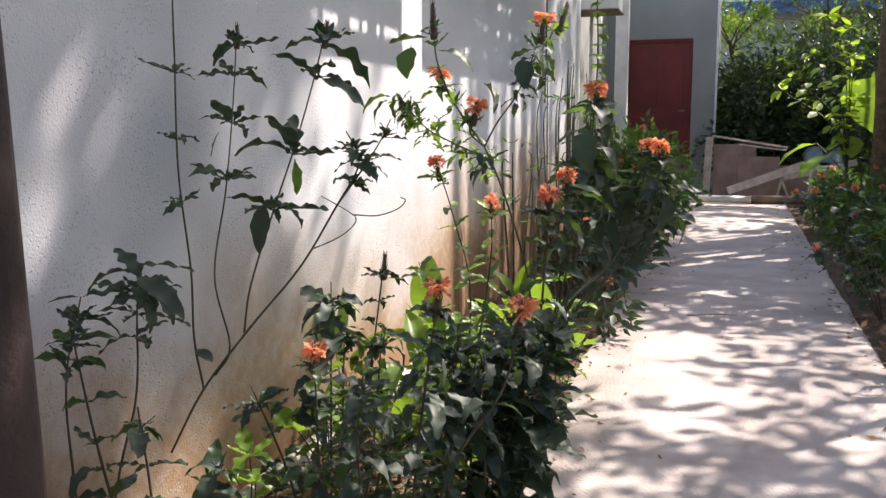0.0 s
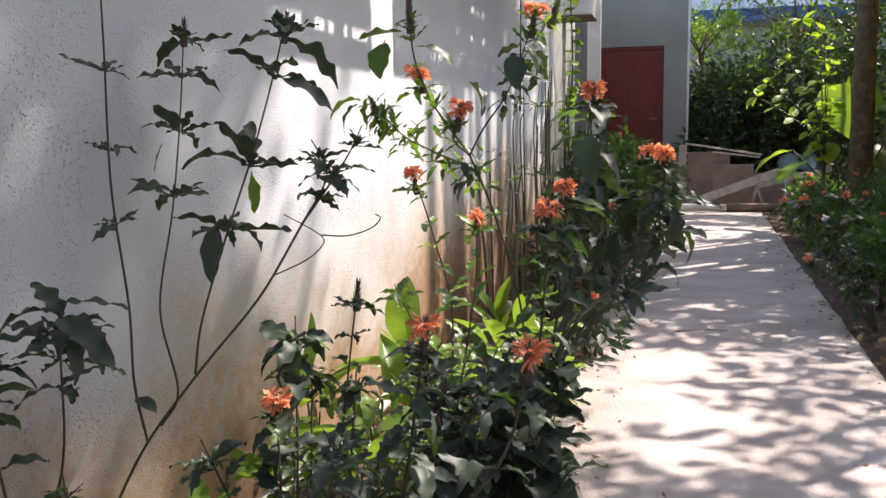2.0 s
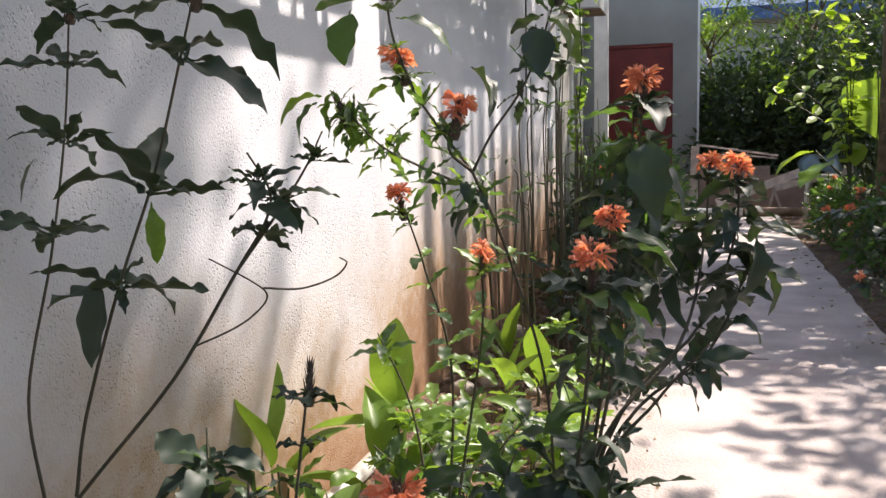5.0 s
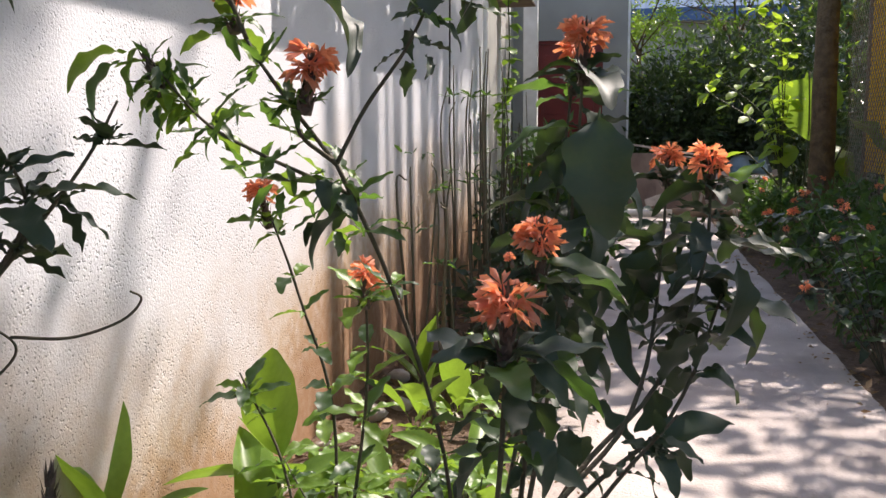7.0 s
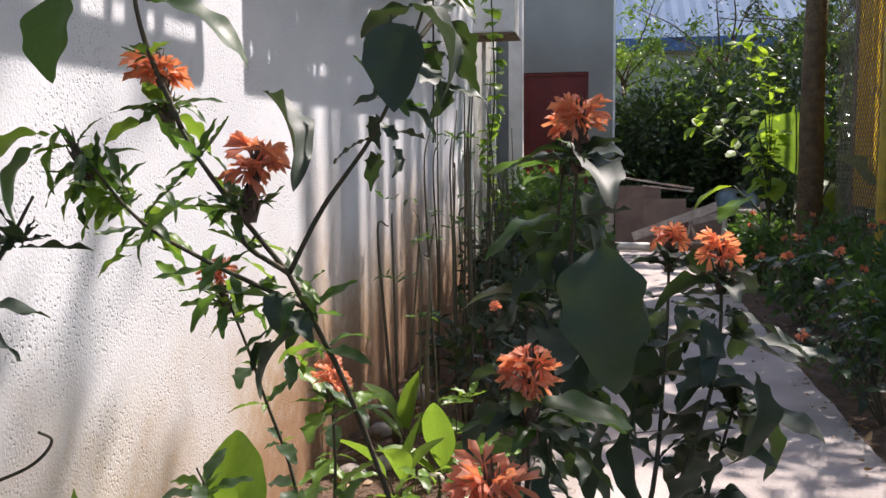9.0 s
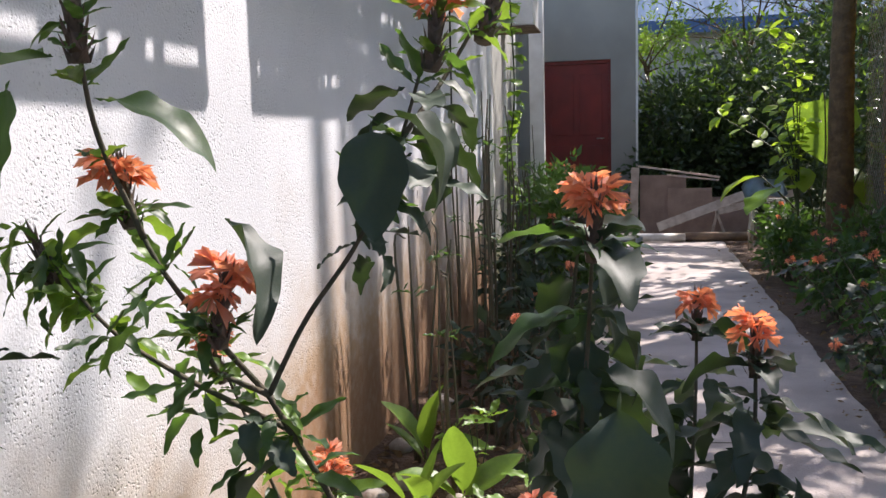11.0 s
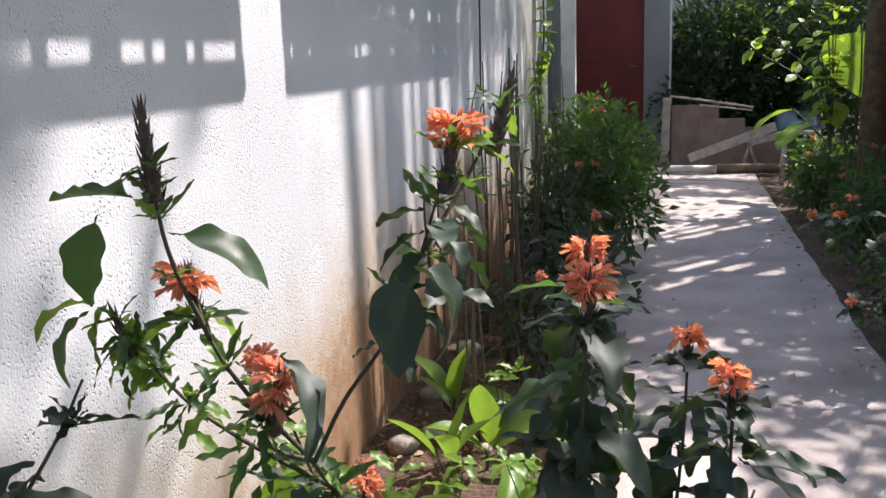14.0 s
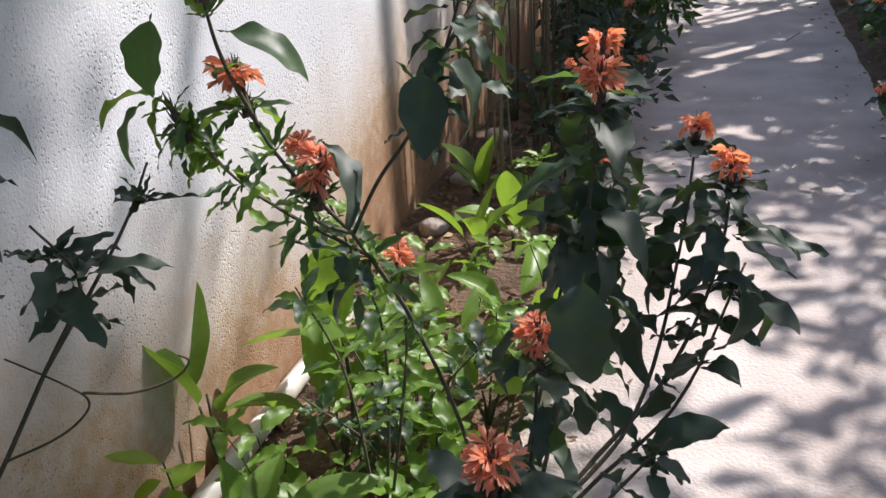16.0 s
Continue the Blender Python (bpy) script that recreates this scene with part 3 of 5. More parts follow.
slab("trim_gutter_box", (-1.295, 10.47, 2.14), (-0.49, 10.9, 3.05), M_WHITE, "pale box end of the roof gutter", "gutter", 0.012)
slab("trim_gutter_lip", (-1.295, 10.455, 2.118), (-0.475, 10.915, 2.138), M_WOOD, "brown lip under the gutter box", "gutter", 0.006)
root = thing("wooden_post", (-0.235, 2.37, -0.05), "dark stained wooden post standing in the bed", "post")
bm = bmesh.new()
tube(bm, smooth_line([(0.03, 0, -0.05), (0.018, 0.003, 0.7), (0.0, 0, 1.5), (-0.012, 0, 2.1)], 5), 0.050, 0.038, 12, 0.06)
part("post", bm, M_DARKWOOD, root, smooth=True)

# a black cable hanging down the wall
bm = bmesh.new()
tube(bm, smooth_line([(-0.72, 8.1, 2.87), (-0.70, 8.08, 2.1), (-0.715, 8.15, 1.55), (-0.70, 8.05, 1.2)]), 0.006, 0.006, 6)
tagged(part("hanging_cable", bm, M_CABLE, None, "thin black cable hanging down the white wall", True), "", "cable")

# pipe and stones at the foot of the wall
bm = bmesh.new()
tube(bm, smooth_line([(-0.69, 3.55, -0.002), (-0.68, 4.4, 0.005), (-0.675, 5.25, 0.0)], 8), 0.03, 0.03, 14)
tagged(part("waste_pipe", bm, M_PVC, None, "dusty white plastic pipe lying along the wall", True), "", "pipe")
rnd = random.Random(5)
for x, y, s in ((-0.60, 5.95, 0.05), (-0.66, 5.60, 0.035), (-0.52, 6.1, 0.04), (-0.63, 6.5, 0.045), (-0.3, 6.0, 0.03), (-0.12, 5.2, 0.03),
                (-0.58, 5.45, 0.03), (-0.08, 4.3, 0.028), (-0.2, 4.9, 0.025), (-0.6, 7.1, 0.06), (-0.45, 3.4, 0.03)):
    bm = bmesh.new()
    bmesh.ops.create_icosphere(bm, subdivisions=2, radius=1)
    k = rnd.uniform(0, 9)
    for v in bm.verts:
        v.co = Vector((v.co.x * s * 1.2, v.co.y * s, v.co.z * s * 0.7)) * (1 + 0.35 * noise.noise(v.co * 1.3 + Vector((k, 0, 0))))
    ob = tagged(part("stone", bm, M_STONE, None, "rough pale stone lying on the soil", True), "", "stone", "stones in the bed")
    ob.location = (x, y, soil_height(x, y) + s * 0.35)

# dry leaves over the soil and a few on the path
rng = np.random.RandomState(3)
n_l = 3200
p = np.stack((np.where(rng.rand(n_l) < 0.55, rng.uniform(-0.73, 0.02, n_l), rng.uniform(1.29, 3.4, n_l)), 2.2 + 12.5 * rng.rand(n_l) ** 1.3, np.zeros(n_l)), 1)
p[:, 2] = [soil_height(a, b) + 0.008 for a, b, _ in p]
w = rng.normal(size=p.shape)
w[:, 2] *= 0.25
leaf_cloud("leaf_litter", p, w, rng.uniform(0.025, 0.075, n_l), M_LITTER, None, 0.45, "dry brown fallen leaves covering the soil")
tagged(bpy.data.objects["leaf_litter"], "", "leaf litter")
n_l = 420
p = np.stack((np.clip(np.where(rng.rand(n_l) < 0.6, np.abs(rng.normal(0, 0.14, n_l)), 1.3 - np.abs(rng.normal(0, 0.12, n_l))), 0.01, 1.29), rng.uniform(2.5, 13.4, n_l), np.full(n_l, 0.007)), 1)
w = rng.normal(size=p.shape)
w[:, 2] *= 0.08
leaf_cloud("path_litter", p, w, rng.uniform(0.012, 0.04, n_l), M_LITTER, None, 0.4, "small dry leaves scattered along the path edges")
tagged(bpy.data.objects["path_litter"], "", "leaf litter")
for x, y, a, l in ((0.72, 3.78, 0.9, 0.10), (0.55, 6.6, 0.3, 0.14), (0.95, 9.4, 1.2, 0.16), (0.2, 12.7, 0.1, 0.5), (0.6, 12.95, -0.15, 0.6), (0.4, 12.4, 0.2, 0.35)):
    bm = bmesh.new()
    d = Vector((math.cos(a), math.sin(a), 0)) * l
    tube(bm, smooth_line([-d, Vector((0.01, 0.012, 0.004)), d], 4), 0.003, 0.0015, 5, 0.3)
    ob = tagged(part("twig", bm, M_STEM, None, "thin dry twig lying on the concrete", True), "", "twig", "twigs on the path")
    ob.location = (x, y, 0.006)

# ---- boards and scrap at the end of the path ----
def board(name, size, at, turn, mat, label, group="boards at the path end"):
    bm_ = bmesh.new()
    box(bm_, [-s / 2 for s in size], [s / 2 for s in size], 0.003)
    ob_ = tagged(part(name, bm_, mat, None, label), "", "board", group)
    ob_.matrix_world = pose(*at, *turn)
    return ob_


board("plywood_sheet", (0.56, 0.014, 0.78), (0.66, 14.46, 0.34), (-8, 0, 0), M_PLY, "weathered brown plywood sheet leaning upright")
board("plywood_sheet", (0.52, 0.014, 0.62), (0.98, 14.34, 0.26), (-10, 0, 0), M_PLY, "pinkish-brown plywood sheet leaning on another")
board("plywood_sheet", (0.5, 0.014, 0.5), (1.5, 14.5, 0.2), (-14, 0, 0), M_PLY, "short plywood piece leaning in the shade")
board("batten", (1.0, 0.04, 0.025), (0.85, 14.52, 0.765), (0, 9, 0), M_PLANK, "pale batten laid over the plywood tops")
board("batten", (0.62, 0.03, 0.02), (1.02, 14.46, 0.69), (0, 7, 0), M_PLANK, "pale batten resting on the plywood")
board("upright_post", (0.10, 0.06, 0.86), (0.31, 14.38, 0.40), (-3, 2, 0), M_PLANK, "short pale wooden post by the boards")
board("long_plank", (1.18, 0.025, 0.11), (1.14, 14.02, 0.33), (-20, -21, 0), M_PLANK, "long pale plank lying aslant on the scrap")
board("long_plank", (0.9, 0.03, 0.08), (1.7, 13.9, 0.42), (-10, -14, 0), M_PLANK, "pale plank end under the leaves")
for x, z, tilt in ((1.22, 0.18, 12), (1.30, 0.2, -20), (1.62, 0.2, 8)):
    board("stake", (0.03, 0.03, 0.36), (x, 13.85, z - 0.03), (0, tilt, 0), M_PLANK, "short pale wooden stake in the scrap")
for x0, x1, y, r, mat, label in ((0.02, 0.88, 13.52, 0.05, M_PVC, "grey-white plastic pipe lying across the path end"),
                                 (0.88, 1.75, 13.60, 0.055, M_WOOD, "dark log lying across the path end")):
    bm = bmesh.new()
    tube(bm, [Vector((x0, y, 0.05)), Vector(((x0 + x1) / 2, y + 0.01, 0.054)), Vector((x1, y + 0.03, 0.05))], r, r * 0.96, 14, 0.03)
    tagged(part("fallen_pipe" if mat == M_PVC else "log", bm, mat, None, label, True), "", "pipe" if mat == M_PVC else "log")
# a bent pale blue plastic panel and a light metal stand
bm = bmesh.new()
rows = [[bm.verts.new((-0.22 + 0.44 * i / 8, 0.05 * math.sin(i * 0.9) + 0.02 * j, -0.09 + 0.18 * j / 4 + 0.05 * math.sin(i * 0.6))) for j in range(5)] for i in range(9)]
for a, b in zip(rows, rows[1:]):
    for k in range(4):
        if (rows.index(a), k) != (4, 2):
            bm.faces.new((a[k], b[k], b[k + 1], a[k + 1]))
bmesh.ops.solidify(bm, geom=list(bm.faces), thickness=0.006)
ob = tagged(part("plastic_panel", bm, M_BLUE, None, "bent pale blue plastic panel with a hole, on scrap", True), "", "scrap")
ob.matrix_world = pose(1.66, 12.9, 0.62, 12, -18, 8)
root = thing("metal_stand", (1.68, 12.9, -0.03), "light grey metal stand among the leaves", "stand")
for x, y in ((-0.17, -0.12), (0.17, -0.12), (-0.17, 0.12), (0.17, 0.12)):
    bm = bmesh.new()
    tube(bm, [Vector((x, y, 0)), Vector((x * 0.9, y * 0.9, 0.55))], 0.012, 0.012, 8)
    part("leg", bm, M_PVC, root, smooth=True)
for a, b in (((-0.17, -0.12), (0.17, -0.12)), ((0.17, -0.12), (0.17, 0.12)), ((0.17, 0.12), (-0.17, 0.12)), ((-0.17, 0.12), (-0.17, -0.12))):
    bm = bmesh.new()
    tube(bm, [Vector((a[0] * 0.9, a[1] * 0.9, 0.54)), Vector((b[0] * 0.9, b[1] * 0.9, 0.54))], 0.011, 0.011, 8)
    part("crossbar", bm, M_PVC, root, smooth=True)

# ---- fence with bamboo poles and wire ----
root = thing("wire_fence", (2.2, 9.5, -0.05), "wire netting fence on yellow bamboo poles", "fence")
for y, r in ((6.2, 0.03), (7.9, 0.028), (9.65, 0.045)):
    bm = bmesh.new()
    x = 0.03 * math.sin(y * 7)
    line = [Vector((x + 0.02 * k / 8, y - 9.5, 0.32 * k - 0.05)) for k in range(9)]
    tube(bm, line, r, r * 0.85, 10, 0.02)
    pole = part("bamboo_pole", bm, M_BAMBOO, root, smooth=True)
    for k in range(1, 9):
        bm = bmesh.new()
        c = line[k] + Vector((0, 0, -0.1))
        tube(bm, [c, c + Vector((0, 0, 0.012))], r * 1.1, r * 1.1, 10)
        part("node", bm, M_BAMBOO, pole)
bm = bmesh.new()
for k in range(-36, 110):
    for s in (1, -1):
        y0, z0, y1, z1 = k * 0.07, 0.25, k * 0.07 + s * 2.3, 2.55
        lo, hi = -3.3, 1.6
        t0, t1 = 0.0, 1.0
        d = y1 - y0
        ta, tb = sorted(((lo - y0) / d, (hi - y0) / d))
        t0, t1 = max(t0, ta), min(t1, tb)
        if t1 - t0 > 0.02:
            a, b = Vector((0.01 * s, y0 + d * t0, z0 + 2.3 * t0)), Vector((0.01 * s, y0 + d * t1, z0 + 2.3 * t1))
            tube(bm, [a, b], 0.003, 0.003, 3, cap=False)
part("wire_netting", bm, M_WIRE, root)

# yellow tarpaulin hung behind the fence, lit through by the sun
bm = bmesh.new()
rows = [[bm.verts.new((0.03 * math.sin(i * 0.8) * (1 - 0.5 * j / 8) + 0.01 * math.sin(i * 2.3), 2.2 * i / 40, 2.1 * j / 8)) for j in range(9)] for i in range(41)]
for a, b in zip(rows, rows[1:]):
    for k in range(8):
        bm.faces.new((a[k], b[k], b[k + 1], a[k + 1]))
bmesh.ops.solidify(bm, geom=list(bm.faces), thickness=0.003)
ob = tagged(part("tarpaulin", bm, M_TARP, None, "creased yellow tarpaulin hung upright behind the netting", True), "", "tarpaulin")
ob.location = (2.60, 9.9, 0.62)
for y in (9.86, 12.14):
    bm = bmesh.new()
    tube(bm, [Vector((0, 0, -0.05)), Vector((0.01, 0.005, 1.4)), Vector((0, 0, 2.8))], 0.035, 0.028, 10, 0.05)
    ob = tagged(part("fence_stake", bm, M_WOOD, None, "brown wooden stake holding the yellow tarpaulin", True), "", "stake", "stakes of the tarpaulin")
    ob.location = (2.60, y, -0.05)

# tall bamboo behind the fence, whose stems stripe the wall with soft shade
rnd = random.Random(31)
for i in range(42):
    x, y = 2.75 + 0.45 * rnd.random(), 10.25 + 3.4 * i / 41 + rnd.uniform(-0.08, 0.08)
    x += 0.27 * max(0.0, y - 11.2)
    r, top = rnd.uniform(0.016, 0.050), rnd.uniform(8.8, 10.0)
    root = thing("bamboo_culm", (x, y, -0.05), "tall yellow bamboo stem standing behind the fence", "bamboo", "bamboo stems behind the fence")
    lx, ly = rnd.uniform(-0.1, 0.1), rnd.uniform(-0.12, 0.12)
    line = smooth_line([(0, 0, -0.04), (lx * 0.3, ly * 0.3, top * 0.4), (lx, ly, top)], 10)
    bm = bmesh.new()
    tube(bm, line, r, r * 0.7, 9, 0.01)
    part("stem", bm, M_BAMBOO, root, smooth=True)
    for q in line[1:9]:
        bm = bmesh.new()
        tube(bm, [q, q + Vector((0, 0, 0.014))], r * 1.1, r * 1.1, 9)
        part("node", bm, M_BAMBOO, root)

# ---- the shading tree: trunk by the path, unseen crown added over it to shape the sunlight ----
rng = np.random.RandomState(12)


def shade(gx, gy):
    """How closely the crown covers the sun seen from a spot on the ground, or on the wall where that stands in the way."""
    if gx < -0.745:
        z = (-0.745 - gx) / 0.5526
        y = gy + 0.6579 * z
        if z > 2.0:
            return 0.4
        if z < 0.28 and 2.95 < y < 3.68:
            return 0.04 if z < 0.2 or y > 3.2 else 0.6
        if y > 7.4:
            return 0.3 if z < 1.4 else 1.2
        return 0.12 + 1.8 * max(0.0, min(1.0, (4.45 - y) / 0.6)) + (0.5 if y < 3.7 else 0.0) if y < 5.0 else 0.0
    if gx < 0.0:
        if gx < -0.45 and 2.2 < gy < 3.9:
            return 0.05
        if -0.27 < gx < -0.12 and (3.45 < gy < 3.9 or 2.3 < gy < 2.55):
            return 0.05
        if gy < 3.9:
            return 0.9
        return 0.06 if gy < 6.0 else 1.5
    if 0.2 < gx < 2.1 and 9.7 < gy < 11.9:
        return 0.08
    if gy > 13.2:
        return 0.12 if gy < 14.1 else 0.55
    if gx > 1.45:
        return 2.5 if gy < 7.0 else 1.3 if gy < 12.0 else 0.2
    hole = noise.noise((gx * 1.5, gy * 3.2, 5.0)) + 0.4 * noise.noise((gx * 4.5, gy * 8.5, 3.0))
    fine = noise.noise((gx * 6.0, gy * 8.5, 6.0))
    band = noise.noise((gx * 0.7 + 3, gy * 4.6, 2.0))
    if gy < 4.7:
        return 0.6 + 1.4 * band
    if gy < 5.05:
        return 0.2 + 1.2 * max(0.0, band)
    if gy < 6.15:
        if noise.noise((gx * 1.5, gy * 3.4, 11.0)) > 0.40:
            return 0.8
        return 0.9 if fine > 0.05 and gx > 0.7 + 0.5 * noise.noise((gy * 1.7, 4.0, 1.0)) else 0.02
    if gy < 6.9:
        return 1.5 if fine > -0.02 else 0.05
    if hole > (0.30 if gy < 8.3 else 0.03):
        return 0.0
    return 2.5


tree = thing("shade_tree", (2.07, 11.4, -0.06), "brown-barked tree by the path, unseen crown added for shade", "tree")
tb = Vector(tree.location)
bm = bmesh.new()
tube(bm, smooth_line([(0, 0, -0.05), (0.0, 0.01, 0.5), (-0.01, 0.0, 1.4), (0.0, 0.03, 2.4), (0.06, 0.1, 3.4)], 6), 0.125, 0.082, 14, 0.08)
part("trunk", bm, M_BARK, tree, smooth=True)
for tip in ((0.9, 3.0, 4.7), (2.6, 1.6, 5.2), (0.9, 1.9, 4.5), (0.9, 5.0, 4.9)):
    bm = bmesh.new()
    v = Vector(tip)
    tube(bm, smooth_line([(0.05, 0.09, 3.2), v * 0.45 + Vector((0, 0, 2.2)), v * 0.75 + Vector((0, 0, 1.1)), v], 5), 0.03, 0.006, 7, 0.2)
    part("limb", bm, M_BARK, tree, smooth=True)
# crown leaves stay out of view, spread by shade() wherever darkness is wanted
ps, sz = [], []
for _ in range(150000):
    gx, gy = rng.uniform(-2.4, 5.0), rng.uniform(-5.0, 18.0)
    wall_side = gx < -0.745
    cell = noise.noise((gx * 1.7, gy * 1.4, 4.0)) * 0.75 + noise.noise((gx * 3.5, gy * 5.0, 9.0)) * 0.6
    if rng.rand() * (2.7 if gx < -1.1 else 1.9) < shade(gx, gy) * (1.0 if wall_side or (gx > 0 and gy > 5.05) else 1.0 + cell):
        h = rng.uniform(8.0, 10.0) if wall_side else rng.uniform(3.7, 4.5) if gy < 10 else rng.uniform(4.3, 5.3)
        ps.append((gx + 0.42 / 0.76 * h, gy + 0.50 / 0.76 * h, h))
        sz.append(rng.uniform(0.13, 0.21) if wall_side else rng.uniform(0.12, 0.21) if gx > 0 and gy > 5.05 else rng.uniform(0.10, 0.20))
ps = np.array(ps) - np.array(tb)
ws = rng.normal(size=ps.shape)
ws[:, 2] *= 0.5
leaf_cloud("crown", ps, ws, sz, M_CANOPY, tree, 0.45)


# ---- plants of the bed ----
def skirt(at, count, size, kinds, seed, drop=0.6, height=0.12):
    """Leaves hanging round a stem below a flower head."""
    r = random.Random(seed)
    rows = []
    for k in range(count):
        a = k * 2.4 + r.uniform(-0.3, 0.3)
        spot = Vector(at) + Vector((0.012 * math.cos(a), 0.012 * math.sin(a), -height * k / count))
        rows.append((spot, (math.cos(a), math.sin(a), -drop * r.uniform(0.3, 1.6)), size * r.uniform(0.75, 1.2), kinds, r.uniform(-0.5, 0.5)))
    return tuple(rows)


TALL = "tall crossandra with coral-orange flowers and drooping leaves beside the wall"
garden_plant((0.10, 4.00, -0.03), [
    ([(0.12, 3.90, 0.40), (0.11, 3.85, 0.66), (0.06, 3.80, 0.88), (0.016, 3.745, 1.02)], "fork", 1.0, 0.75),
    ([(0.016, 3.745, 1.02), (-0.03, 3.72, 1.09), (-0.07, 3.72, 1.15), (-0.10, 3.74, 1.215)], "flower", 0.85, 0.3),
    ([(0.016, 3.745, 1.02), (-0.01, 3.70, 1.06), (0.012, 3.69, 1.13)], "flower", 0.8, 0.3),
    ([(0.03, 3.76, 0.985), (-0.08, 3.77, 1.03), (-0.16, 3.79, 1.07), (-0.24, 3.81, 1.15)], "bud", 1.0, 0.55),
    ([(0.016, 3.745, 1.02), (0.045, 3.76, 1.08), (0.09, 3.77, 1.145), (0.12, 3.79, 1.22), (0.15, 3.82, 1.335)], "flower", 0.85, 0.5),
    ([(0.12, 3.79, 1.22), (0.15, 3.85, 1.28), (0.185, 3.91, 1.36)], "spike", 0.8, 0.4),
    ([(-0.07, 3.72, 1.15), (-0.10, 3.71, 1.24), (-0.105, 3.70, 1.345)], "spike", 0.8, 0.3),
], TALL, 21, bare=0.60, size=0.047, every=0.045, stem=0.0036, meshes=SLIM, whorl=(4, 5, 6), extra=skirt((-0.21, 3.80, 1.14), 17, 0.046, SLIM + FRESH[:2], 5, 0.7, 0.06) + skirt((-0.06, 3.72, 1.13), 9, 0.05, SLIM, 6, 0.5, 0.06) + skirt((0.01, 3.74, 1.02), 12, 0.045, SLIM + LEAFD, 8, 0.4, 0.08) + skirt((-0.10, 3.74, 1.18), 6, 0.05, SLIM, 9, 0.4, 0.03) + skirt((0.135, 3.80, 1.27), 14, 0.062, LEAFD, 57, 0.3, 0.09) + skirt((0.10, 3.77, 1.17), 7, 0.05, NARROW, 58, 0.3, 0.05) + skirt((-0.15, 3.79, 1.10), 14, 0.05, SLIM + FRESH[:2], 53, 0.3, 0.08) + skirt((-0.05, 3.76, 1.05), 12, 0.05, SLIM, 54, 0.4, 0.07) + (
    ((0.135, 3.67, 1.235), (0.03, -0.42, -0.75), 0.088, PLAIN, 0.15), ((0.15, 3.66, 1.24), (0.6, 0.1, -0.35), 0.10, WIDE, 0.2),
    ((0.045, 3.62, 1.175), (0.75, -0.3, -0.5), 0.095, WIDE, -0.4), ((-0.165, 3.70, 1.275), (-0.05, -0.40, -1.0), 0.088, WIDEG, 0.15),
    ((-0.21, 3.81, 1.15), (0.1, -0.2, -1.0), 0.085, FRESH, 0.2), ((-0.24, 3.81, 1.16), (-0.3, -0.5, -0.6), 0.08, FRESH, 0.3),
    ((-0.27, 3.83, 1.15), (-1.0, -0.1, 0.1), 0.10, FRESH, 0.1), ((-0.28, 3.83, 1.14), (-0.8, -0.4, -0.5), 0.10, LEAF, 0.3),
    ((-0.12, 3.70, 1.29), (-1.0, 0.2, 0.05), 0.12, LEAF, 0.0), ((-0.09, 3.70, 1.26), (0.9, 0.0, -0.1), 0.11, LEAF, 0.3),
    ((0.02, 3.74, 1.0), (-1.0, 0.1, -0.05), 0.10, NARROW, 0.2), ((0.03, 3.74, 0.97), (-0.9, -0.2, -0.35), 0.08, LEAFD, 0.2)))
garden_plant((-0.22, 4.30, -0.03), [
    ([(-0.18, 4.30, 0.5), (-0.22, 4.24, 0.78), (-0.26, 4.19, 0.955)], "flower", 0.85),
    ([(-0.12, 4.22, 0.45), (-0.06, 4.10, 0.68), (-0.04, 4.03, 0.86)], "flower", 0.9),
    ([(-0.28, 4.32, 0.4), (-0.36, 4.30, 0.62)], "", 1.0),
], "slim crossandra with two coral-orange flower heads near the wall", 22, bare=0.4, meshes=LEAF[:2] + FRESH[:3])
